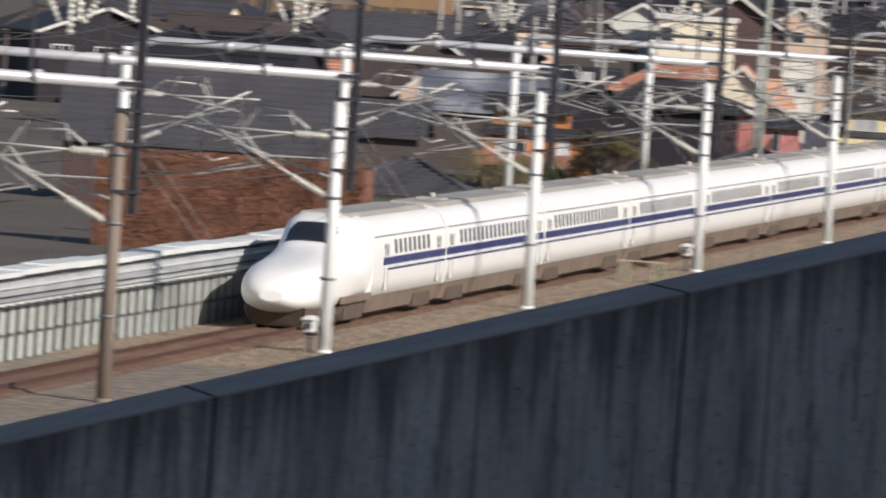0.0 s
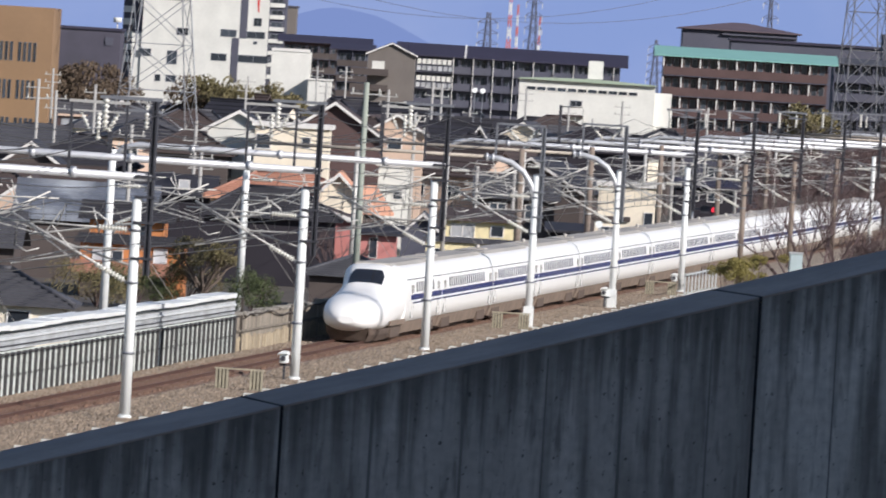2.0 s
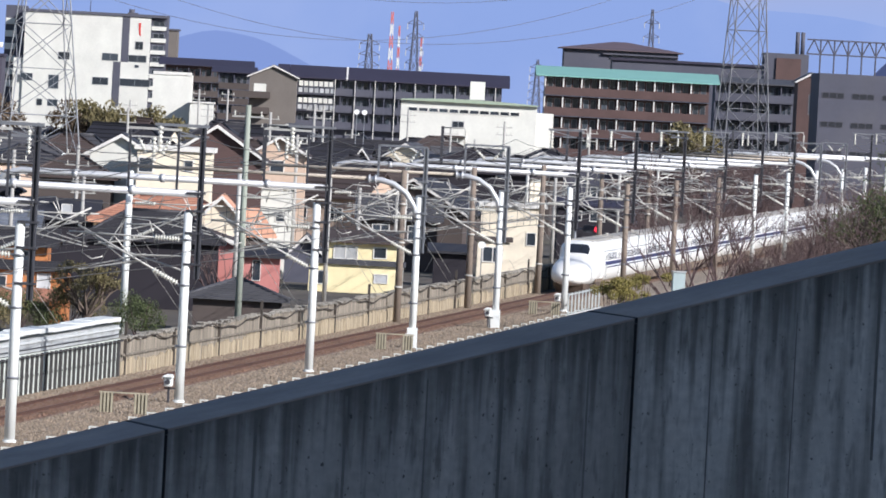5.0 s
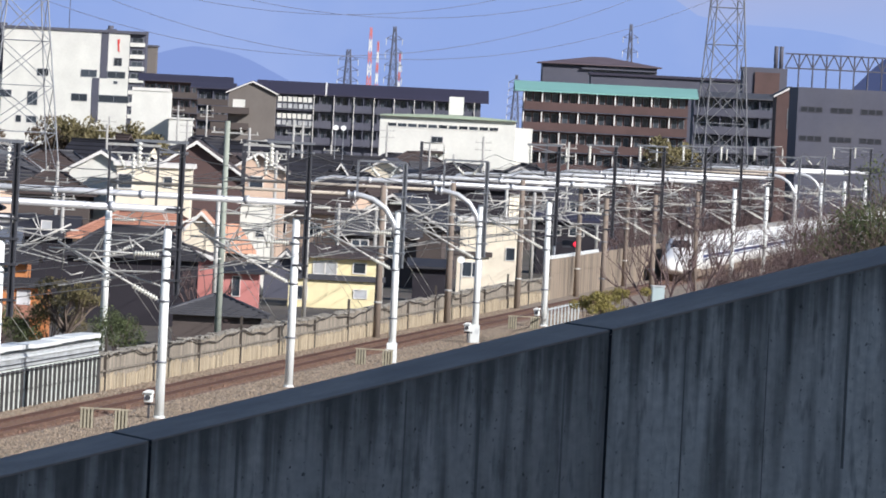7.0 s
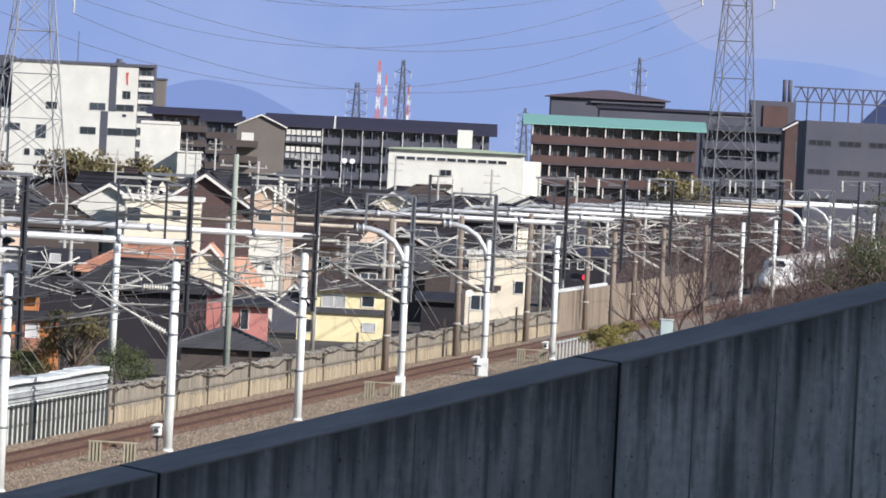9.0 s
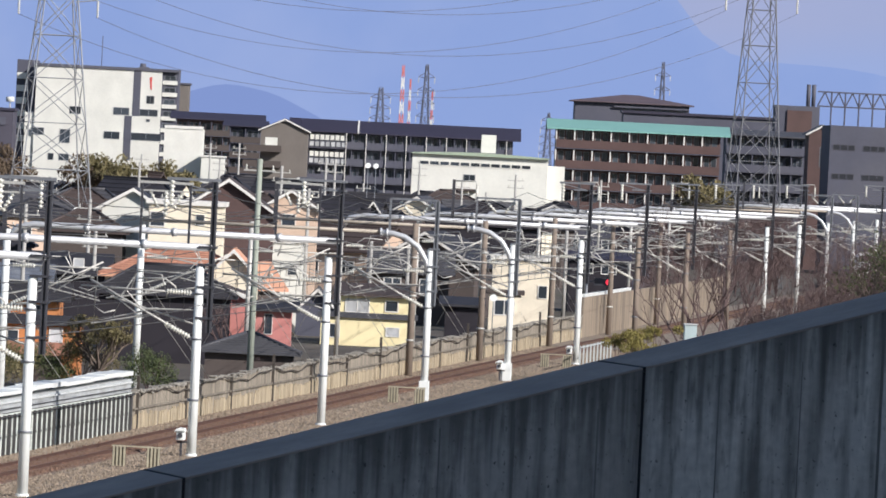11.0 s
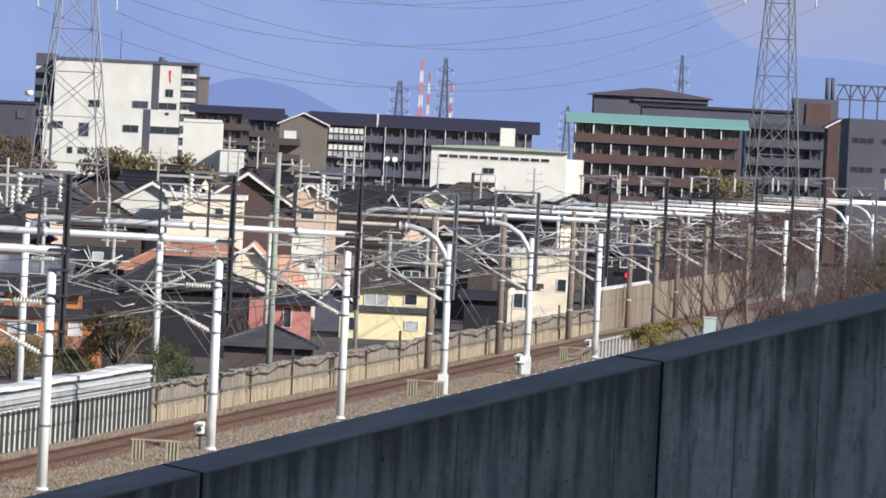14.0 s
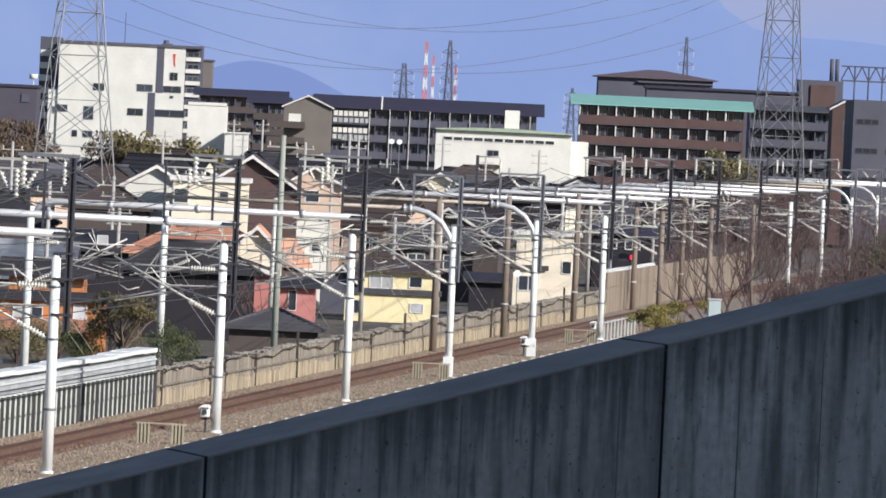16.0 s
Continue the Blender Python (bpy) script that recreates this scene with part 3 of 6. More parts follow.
part("coping", bm_box(-0.2, 0.06, 656, 702, 3.2, 3.45), M_WHITE, f3, "white coping")
# ---- lineside details ----
M_STAND = mat("dim_weathered_boards", (0.16, 0.14, 0.105), 0.9, var=0.3, scale=2)
M_STAND2 = mat("pale_weathered_boards", (0.38, 0.345, 0.255), 0.9, var=0.3, scale=2)
M_LID = mat("dusty_concrete_lid", (0.27, 0.25, 0.21), 0.9, var=0.3, scale=2)
M_BRACKET = mat("pale_bracket", (0.62, 0.63, 0.60), 0.6, var=0.15, scale=2)
M_BARS = mat("dull_white_bars", (0.50, 0.53, 0.53), 0.6, var=0.15, scale=1)
bm = bmesh.new()
rng = random.Random(9)
for i in range(250):
    y = 255 + i * 1.5
    x = NEAR + 1.2 + rng.uniform(-0.03, 0.03)
    box(bm, x - 0.2, x + 0.2, y - 0.5, y + 0.5, -0.2, 0.05 + rng.uniform(0, 0.03))
solid("cable_trough", bm, M_LID, "low row of pale concrete trough lids along the ballast edge", "cable trough", kind="stuff")
bm = bmesh.new()
for i in range(56):
    y, x = 256 + i * 5.8, NEAR + 1.2
    box(bm, x - 0.19, x + 0.19, y - 0.05, y + 0.05, 0.17, 0.23)
    box(bm, x - 0.19, x - 0.13, y - 0.05, y + 0.05, 0.02, 0.17)
    box(bm, x + 0.13, x + 0.19, y - 0.05, y + 0.05, 0.02, 0.17)
solid("cable_bracket", bm, M_BRACKET, "small pale brackets in a row along the ballast edge", "bracket", kind="stuff")
for n in (-1, 1, 4, 5):
    y = pole_y(n) - 0.6
    d = thing("lineside_camera", pose(NEAR - 0.4, y, 0), "white hooded detector on a bracket beside the track", "detector", "detectors by the track")
    part("post", bm_box(-0.05, 0.05, -0.05, 0.05, 0.0, 0.72), M_DARK, d)
    part("bracket", bm_box(-0.2, 0.3, -0.05, 0.05, 0.62, 0.7), M_DARK, d)
    part("box", bm_box(-0.2, 0.16, -0.3, 0.3, 0.74, 1.16), M_WHITE, d, "white metal box", bevel=0.05)
    bm = bmesh.new()
    prism(bm, [(-0.28, 1.08), (-0.24, 1.2), (-0.08, 1.3), (0.14, 1.28), (0.2, 1.14), (0.16, 1.165), (-0.22, 1.165)], -0.42, 0.3)
    part("hood", bm, M_WHITE, d, "white curved hood")
    bm = bmesh.new()
    tube(bm, (-0.03, -0.36, 0.95), (-0.03, -0.3, 0.95), 0.12, 12)
    part("lens", bm, M_DARK, d, "dark round eye")
for y in (357, 466, 560):
    d = thing("concrete_stand", pose(NEAR - 1.4, y, 0), "low weathered frame of pale slats beside the track", "stand", "slatted stands by the track")
    for k in range(2):
        x = 1.5 * k
        part("end_panel", bm_box(x, x + 0.58, 0.0, 0.05, 0.0, 0.84), M_STAND, d)
        for j in range(4):
            part("slat", bm_box(x + 0.02 + 0.155 * j, x + 0.1 + 0.155 * j, -0.05, -0.003, 0.02, 0.86), M_STAND2, d)
    part("bar", bm_box(-0.03, 2.11, -0.05, 0.08, 0.865, 0.93), M_STAND2, d)
r = thing("white_railing", pose(NEAR + 1.9, 0, 0), "white steel railing of closely set bars", "railing")
for i in range(10):
    y = 552.5 + i * 2.75
    part("bar", bm_box(-0.05, 0.05, y - 0.03, y + 0.03, 0.0, 1.75), M_BARS, r)
for z in (0.25, 1.6):
    part("rail", bm_box(0.052, 0.1, 552, 578, z, z + 0.1), M_BARS, r)
d = thing("utility_box", pose(-36.95, 505, -0.5, 0, 0, 12), "pale blue-grey box beside the shrubs", "box")
part("body", bm_box(0, 0.75, 0, 0.6, 0, 4.95), mat("pale_blue_paint", (0.38, 0.46, 0.47), 0.5, var=0.1), d, bevel=0.03)
part("lid", bm_box(-0.05, 0.80, -0.06, 0.66, 4.955, 5.04), M_HOOD, d)
s = thing("traffic_signal", pose(-62.0, 727.3, 3.4), "red signal lamp on a dark arm above the road", "traffic signal")
bm = bmesh.new()
tube(bm, (0, 0, -3.9), (0, 0, 0.3), 0.12, 8)
part("post", bm, M_GREYPOST, s)
bm = bmesh.new()
tube(bm, (0, 0, 0), (1.6, -0.2, 0), 0.06, 6)
part("arm", bm, M_GREYPOST, s)
part("housing", bm_box(0.7, 2.3, -0.3, -0.02, -0.33, 0.33), M_DARK, s, "dark signal housing")
bm = bmesh.new()
tube(bm, (1.95, -0.42, 0), (1.95, -0.3, 0), 0.27, 14)
part("lamp", bm, M_RED, s, "lit red lamp")

for k, (x, y, col, word) in enumerate(((-63.6, 690.0, (0.6, 0.22, 0.03), "orange"), (-62.6, 692.0, (0.05, 0.09, 0.4), "blue"))):
    b = thing("shop_banner", pose(x, y, -0.5, 0, 0, 8 * k), word + " cloth shop banner on a thin pole", "banner", "banners outside the shop")
    bm = bmesh.new()
    tube(bm, (0, 0, 0), (0, 0, 3.9 - k), 0.03, 6)
    part("pole", bm, M_WHITE, b)
    part("cloth", bm_box(0.03, 0.52, -0.012, 0.012, 2.8 - k, 3.8 - k), mat(word + "_cloth", col, 0.8), b)



# ---- train ----
CAR = 25.0


def section(y):
    """Half width, top and bottom of the leading body at y metres behind the tip."""
    ys = (0, 0.25, 0.7, 1.5, 2.8, 4.2, 5.8, 6.9, 8.0, 9.0, 10.0, 11.0)
    w = (0.35, 0.85, 1.18, 1.40, 1.53, 1.60, 1.64, 1.66, 1.68, 1.68, 1.68, 1.68)
    zt = (1.25, 1.55, 1.82, 2.08, 2.26, 2.4, 2.58, 2.88, 3.42, 3.75, 3.8, 3.8)
    zb = (0.95, 0.66, 0.52, 0.44, 0.42, 0.42, 0.45, 0.52, 0.60, 0.66, 0.68, 0.68)
    soft = min(0.45, y * 0.8)
    return [float(np.mean(np.interp(np.linspace(y - soft, y + soft, 9), ys, k))) for k in (w, zt, zb)]


def ring(y, k=72, grow=0.0):
    w, zt, zb = section(y)
    c = (zt + zb) / 2
    pts = []
    e = float(np.interp(y, (0, 4, 9), (2.3, 2.8, 3.8)))
    for i in range(k):
        a = 2 * math.pi * i / k
        ca, sa = math.cos(a), math.sin(a)
        x = math.copysign(abs(ca) ** (2 / e), ca) * (w + grow)
        z = c + math.copysign(abs(sa) ** (2 / e), sa) * ((zt - zb) / 2 + grow)
        # the cab sits narrow above the broad bill of the nose
        u = min(1.0, max(0.0, (z - 1.85) / 0.75))
        v = float(np.interp(y, (2.4, 5.0, 8.4, 11.0), (0.0, 1.0, 1.0, 0.0)))
        pts.append((x * (1 - 0.22 * v * u * u * (3 - 2 * u)), y, z))
    return pts


def skin(bm, rings, keep=None, closed=True):
    vs = [[bm.verts.new(p) for p in r] for r in rings]
    k = len(vs[0])
    for a, b in zip(vs, vs[1:]):
        for i in range(k if closed else k - 1):
            q = (a[i], a[(i + 1) % k], b[(i + 1) % k], b[i])
            if keep is None or keep(sum((v.co for v in q), Vector()) / 4):
                f = bm.faces.new(q)
                f.smooth = True
    return vs


train = thing("bullet_train", pose(TRACK, 289, 0.22), "white bullet train with a blue stripe below its windows", "train")
E1 = [0.02, 0.1, 0.25, 0.45, 0.7, 1.0, 1.4, 1.9, 2.5, 3.1, 3.7, 4.3, 4.8, 5.2] + [5.6 + 0.15 * i for i in range(24)] + [9.4, 9.9, 10.4, 11.0]
bm = bmesh.new()
vs = skin(bm, [ring(y) for y in E1])
bm.faces.new(vs[0])
nose = part("nose", bm, M_TRAIN, train, "glossy white long nose")
bm = bmesh.new()
skin(bm, [ring(y, 72, 0.03) for y in np.linspace(6.75, 8.25, 18)], keep=lambda c: abs(c.x) < 0.88 - 0.25 * max(0.0, c.y - 7.7) and c.z > 2.5)
part("windscreen", bm, M_GLASS, nose, "dark wrap-round cab windscreen")
for s in (-1, 1):
    bm = bmesh.new()
    tube(bm, (s * 1.12, 1.72, 1.62), (s * 1.2, 1.62, 1.68), 0.10, 10)
    part("tail_lamp", bm, M_TAIL, nose, "pale red tail lamp")
# valance under the nose, drawn in at the foot; undershade put into its colour
bm = bmesh.new()
rows_ = []
for y in (0.9, 1.1, 1.5, 2.0, 2.8, 4.0, 6.0, 9.0, 10.9):
    w, zt, zb = section(y)
    rows_.append([(-w * 0.9, y, zb + 0.2), (w * 0.9, y, zb + 0.2), (w * 0.86, y + 0.15, 0.35), (w * 0.72, y + 0.4, 0.0), (-w * 0.72, y + 0.4, 0.0), (-w * 0.86, y + 0.15, 0.35)])
vs = skin(bm, rows_)
bm.faces.new(vs[0]), bm.faces.new(vs[-1][::-1])
for f in bm.faces:
    f.smooth = False
part("skirt", bm, M_BOGIE, nose, "dark skirt under the nose, grime and shade in its colour")
bm = bmesh.new()
prism(bm, [(-1.12, 3.55), (1.12, 3.55), (0.85, 3.85), (-0.85, 3.85)], 9.7, 11.9)
part("roof_panel", bm, M_TROOF, nose, "grey roof panel")
bm = bmesh.new()
prism(bm, [(-1.72, 0.75), (-1.60, 0.75), (-1.70, 1.0), (-1.72, 1.0)], 5.0, 11.0)
prism(bm, [(1.60, 0.75), (1.66, 0.75), (1.70, 1.0), (1.60, 1.0)], 5.0, 11.0)
part("sill", bm, M_SKIRT, nose, "grimy lower edge")


def body_profile():
    return [(-1.3, 0.75), (-1.6, 0.85), (-1.68, 1.4), (-1.68, 2.25), (-1.6, 3.0), (-1.35, 3.48), (-0.9, 3.72), (0, 3.78), (0.9, 3.72), (1.35, 3.48), (1.6, 3.0), (1.68, 2.25), (1.68, 1.4), (1.6, 0.85), (1.3, 0.75)]


def car(index):
    y0 = 0 if index == 0 else 27.35 + CAR * (index - 1)
    a = 11.0 if index == 0 else 0.25
    L = 27.1 if index == 0 else CAR - 0.25
    c = part("car", bmesh.new(), M_TRAIN, train, "white carriage")
    c.location = (0, y0, 0)
    bm = bmesh.new()
    skin(bm, [[(x, y, z) for x, z in body_profile()] for y in (a, (a + L) / 2, L)])
    for y in (a, L):
        bm.faces.new([bm.verts.new((x, y, z)) for x, z in body_profile()])
    c.data = make("car", bm, M_TRAIN)
    bm = bmesh.new()
    prism(bm, [(-1.0, 3.7), (1.0, 3.7), (0.8, 3.84), (-0.8, 3.84)], a + 1, L - 1)
    part("roof_panel", bm, M_TROOF, c, "grey roof panel")
    bm = bmesh.new()
    prism(bm, [(-1.35, 0.2), (1.35, 0.2), (1.58, 0.95), (-1.58, 0.95)], a + 0.3, L - 0.3)
    part("underframe", bm, M_SKIRT, c, "dirty underframe skirt")
    for yb in ((8.4 if index == 0 else 3.75), L - 3.75):
        bm = bmesh.new()
        box(bm, -1.42, 1.5, yb - 1.9, yb + 1.9, 0.12, 0.62)
        for dy in (-1.25, 1.25):
            tube(bm, (-1.0, yb + dy, 0.43), (1.0, yb + dy, 0.43), 0.43, 16)
        part("bogie", bm, M_BOGIE, c, "dark wheeled bogie")
    for s in (-1, 1):
        ys = 13.2 if index == 0 else a
        bm = bmesh.new()
        box(bm, min(s * 1.66, s * 1.693), max(s * 1.66, s * 1.693), ys, L, 1.92, 2.2)
        box(bm, min(s * 1.66, s * 1.693), max(s * 1.66, s * 1.693), ys + (1 if index == 0 else 0), L, 1.72, 1.80)
        part("stripe", bm, M_BLUE, c, "dark blue stripe")
    s = 1
    w0, w1 = (15.4, 24.6) if index == 0 else (3.1 if index % 2 else 2.6, L - (3.4 if index % 2 else 2.9))
    k = int((w1 - w0) / 1.04)
    for s in (-1, 1):
        me = make("window", bm_box(-0.02, 0.03, -0.33, 0.33, 0.0, 0.52), M_TWIN)
        for i in range(k):
            w = new("window", me)
            w.parent = c
            w.matrix_basis = pose(s * 1.655, w0 + 1.04 * (i + 0.5), 2.3, 0, -7 * s)
    for yd in ((13.9, 25.6) if index == 0 else (1.3, L - 1.3)):
        door = part("door", bm_box(1.652, 1.684, yd - 0.38, yd + 0.38, 0.98, 2.72), M_DOOR, c, "plug door in the carriage side")
        for dy in (-0.43, 0.38):
            part("seam", bm_box(1.652, 1.690, yd + dy, yd + dy + 0.05, 0.98, 2.72), M_TWIN, door)
        part("door_window", bm_box(1.66, 1.692, yd - 0.13, yd + 0.13, 2.28, 2.68), M_TWIN, door)
    bm = bmesh.new()
    box(bm, 1.60, 1.632, a + 0.2, L - 0.2, 2.98, 3.02)
    part("gutter", bm, M_TWIN, c, "thin grey rain gutter")
    bm = bmesh.new()
    box(bm, 1.66, 1.6915, a + 0.1 if index else 13.2, L, 1.815, 1.905)
    part("pinstripe", bm, M_WHITE, c)
    part("gangway", bm_box(-1.2, 1.2, L, L + 0.25, 0.7, 3.2), M_DARK, c, "dark gangway bellows")
    if index:
        bm = bmesh.new()
        tube(bm, (0, 6, 3.8), (0, 6, 4.09), 0.12, 8)
        box(bm, -0.5, 0.5, 5.2, 6.8, 3.82, 3.92)
        part("roof_gear", bm, M_TROOF, c)
    return c


for i in range(16):
    car(i)

# ---- town materials ----
M_STUCCO = mat("white_stucco", (0.70, 0.695, 0.64), 0.85, scale=0.25, dirt=(0.58, 0.55, 0.52), dirt_amount=0.35)
M_CREAM = mat("cream_wall", (0.84, 0.755, 0.60), 0.85, scale=0.3, dirt=(0.5, 0.43, 0.32), dirt_amount=0.3)
M_YELLOW = mat("yellow_wall", (0.84, 0.735, 0.44), 0.85, scale=0.3)
M_PINK = mat("pink_wall", (0.52, 0.21, 0.19), 0.85, scale=0.3)
M_PEACH = mat("peach_wall", (0.62, 0.46, 0.35), 0.85, scale=0.3)
M_TAN = mat("tan_wall", (0.27, 0.17, 0.095), 0.85, scale=0.2, dirt=(0.4, 0.25, 0.12), dirt_amount=0.3)
M_OCHRE = mat("orange_timber_wall", (0.47, 0.185, 0.065), 0.8, var=0.35, scale=0.5, streak=0.2)
M_BROWNWALL = mat("brown_brick_wall", (0.098, 0.060, 0.056), 0.85, var=0.18, scale=0.4)
# bluish grey: haze of the distance is put into this wall colour
M_GREYWALL = mat("haze_tinted_grey_wall", (0.084, 0.086, 0.116), 0.85, scale=0.25, dirt=(0.15, 0.145, 0.15), dirt_amount=0.35)
M_DIMWALL = mat("dim_brown_wall", (0.085, 0.068, 0.062), 0.85, scale=0.3)
M_NAVYWALL = mat("dark_navy_wall", (0.018, 0.015, 0.022), 0.8, scale=0.4)
M_SLATE = mat("slate_roof", (0.065, 0.065, 0.075), 0.65, var=0.2, scale=0.5)
M_DARKROOF = mat("dark_roof_tiles", (0.03, 0.029, 0.036), 0.6, var=0.25, scale=0.6)
M_BROWNROOF = mat("brown_roof_tiles", (0.065, 0.048, 0.045), 0.7, var=0.2, scale=0.5)
M_ORANGEROOF = mat("orange_roof_tiles", (0.60, 0.32, 0.21), 0.75, var=0.2, scale=0.7)
# lean-to tiles; on orange roofs it puts shade between rows into colour
M_TERRA = mat("terracotta_tiles_and_row_shade", (0.36, 0.18, 0.125), 0.8, var=0.2, scale=0.7)
M_DUSK = mat("plum_grey_wall", (0.075, 0.07, 0.095), 0.85, scale=0.3, dirt=(0.04, 0.04, 0.05))
M_TEAL = mat("teal_roof_sheet", (0.22, 0.43, 0.385), 0.5, var=0.08, scale=0.2)
M_TIN = mat("blue_grey_tin_roof", (0.14, 0.155, 0.19), 0.4, metal=0.1, var=0.3, scale=0.8, dirt=(0.50, 0.53, 0.57), dirt_amount=0.9)
# plum lifted towards navy, distance haze put into the roof colour
M_PURPLE = mat("haze_tinted_plum_roof", (0.036, 0.032, 0.056), 0.6, var=0.12, scale=0.3)
M_PLUM = mat("dusty_plum_tiles", (0.115, 0.085, 0.10), 0.7, var=0.15, scale=0.4)
M_TRIM = mat("pale_trim", (0.72, 0.70, 0.66), 0.7)
M_PANE = mat("window_glass", (0.045, 0.055, 0.07), 0.12, var=0.2, obj_random=0.5)
M_DARKPANE = mat("dark_matt_pane", (0.02, 0.022, 0.03), 0.5, var=0.2)
M_CURTAIN = mat("curtained_window", (0.45, 0.46, 0.47), 0.5, var=0.2, obj_random=0.3)
M_MASTRED = mat("faded_red_paint", (0.55, 0.16, 0.14), 0.7)
M_REDPAINT = mat("red_paint", (0.60, 0.06, 0.05), 0.6)
M_STEELFAR = mat("pylon_steel", (0.33, 0.34, 0.36), 0.6, metal=0.3)
M_STEELDIM = mat("dull_pylon_steel", (0.19, 0.195, 0.21), 0.7, metal=0.2)
M_GABLE = mat("grey_brown_render", (0.165, 0.145, 0.13), 0.85, scale=0.25)
M_RUSSET = mat("russet_foliage", (0.23, 0.108, 0.068), 0.85, var=0.55, scale=0.7)
M_DARKPYLON = mat("dark_pylon_steel", (0.13, 0.14, 0.19), 0.7)
M_BARK = mat("bark", (0.13, 0.10, 0.08), 0.9, var=0.25, scale=3)
M_LEAF = mat("green_leaves", (0.07, 0.09, 0.03), 0.7, var=0.4, scale=1.5)
M_LEAF2 = mat("olive_leaves", (0.16, 0.135, 0.06), 0.7, var=0.4, scale=1.2)
M_RUSSETLEAF = mat("russet_olive_leaves", (0.12, 0.085, 0.055), 0.8, var=0.4, scale=1.2)
M_BUSH = mat("yellow_green_leaves", (0.20, 0.17, 0.045), 0.7, var=0.4, scale=2)
M_TWIG = mat("reddish_twigs", (0.108, 0.073, 0.07), 0.9, var=0.3, scale=2)
M_CARDARK = mat("dark_car_paint", (0.03, 0.03, 0.045), 0.25)


# places of single things: bearings from the stand turned into metres
PYLON_R, PYLON_L = (-65.8, 998.6), (-134.5, 890.7)
FAR_PYLONS = ((-276.5, 2485.0, 31.8, 4.5, 2.8, 3.4), (-263.1, 2486.5, 39.3, 4.2, 2.0, 2.8), (-208.3, 2693.5, 45.9, 3.6, 1.6, 2.8), (-262.4, 2888.7, 28.6, 4.0, 1.6, 3.0))
FAR_MASTS = ((-324.2, 2982.9, 43.6, 3.6), (-326.8, 3032.9, 39.1, 2.2), (-313.4, 2984.0, 35.1, 2.0))
ARMS_R, ARMS_L = ((34.6, 4.4), (39.4, 4.2), (44.2, 3.8)), ((28.6, 4.3), (33.2, 4.0), (37.8, 3.7))
CABLES = tuple(((-134.5 + sd * ra * 0.95, 890.7 + sd * ra * 0.31, za - 2.1), (-65.8 + sd * rb * 0.95, 998.6 + sd * rb * 0.31, zb - 2.1), 9.3) for (za, ra), (zb, rb) in zip(ARMS_L, ARMS_R) for sd in (-1, 1))
UP = ((-58.5, 466.1, 13.3), (-86.2, 594.1, 7.5), (-139.8, 1091.3, 13.6), (-150.1, 1140.5, 13.4), (-97.5, 794.0, 11.9), (-105.0, 893.8, 12.7), (-104.6, 898.9, 12.6), (-70.9, 635.9, 7.0), (-69.1, 646.1, 7.2), (-105.5, 994.3, 12.4), (-84.6, 896.0, 11.9), (-61.3, 697.2, 8.0))
TREES = ((-34.5, 544.1, 7.6, 1, M_TWIG, True),
         (-33.8, 559.3, 8.0, 1, M_TWIG, True),
         (-32.1, 559.4, 7.9, 1, M_TWIG, True),
         (-30.5, 554.6, 7.7, 1, M_TWIG, True),
         (-29.2, 549.7, 7.5, 1, M_TWIG, True),
         (-34.5, 534.0, 7.0, 1, M_TWIG, True),
         (-32.8, 529.2, 6.6, 1, M_TWIG, True),
         (-29.7, 529.5, 6.7, 1, M_TWIG, True),
         (-36.1, 518.9, 12.6, 1.0, M_TWIG, True),
         (-35.0, 524.0, 12.1, 1, M_TWIG, True),
         (-36.9, 513.8, 10.8, 1, M_TWIG, True),
         (-33.3, 539.3, 9.6, 1, M_TWIG, True),
         (-32.0, 549.5, 9.8, 1, M_TWIG, True),
         (-30.3, 544.6, 9.7, 1, M_TWIG, True),
         (-24.8, 523.5, 12.6, 0.8, M_LEAF, False),
         (-22.6, 521.0, 14.2, 0.8, M_LEAF, False),
         (-28.0, 552.0, 12.2, 1, M_TWIG, True),
         (-29.4, 562.0, 12.6, 1, M_TWIG, True),
         (-31.2, 566.0, 11.6, 1, M_TWIG, True),
         (-27.0, 556.0, 12.8, 1, M_TWIG, True),
         (-143.6, 990.3, 11.8, 1.0, M_RUSSETLEAF, False),
         (-140.2, 990.6, 12.8, 0.9, M_LEAF2, False),
         (-136.6, 1000.9, 11.6, 1.0, M_LEAF2, False),
         (-156.3, 989.0, 12.0, 1.2, M_RUSSETLEAF, False),
         (-153.7, 939.0, 13.5, 1.2, M_RUSSETLEAF, False),
         (-78.7, 1097.7, 12.6, 0.6, M_LEAF2, False),
         (-68.5, 475.2, 4.6, 1, M_LEAF2, False),
         (-64.2, 500.8, 5.6, 1, M_TWIG, True))
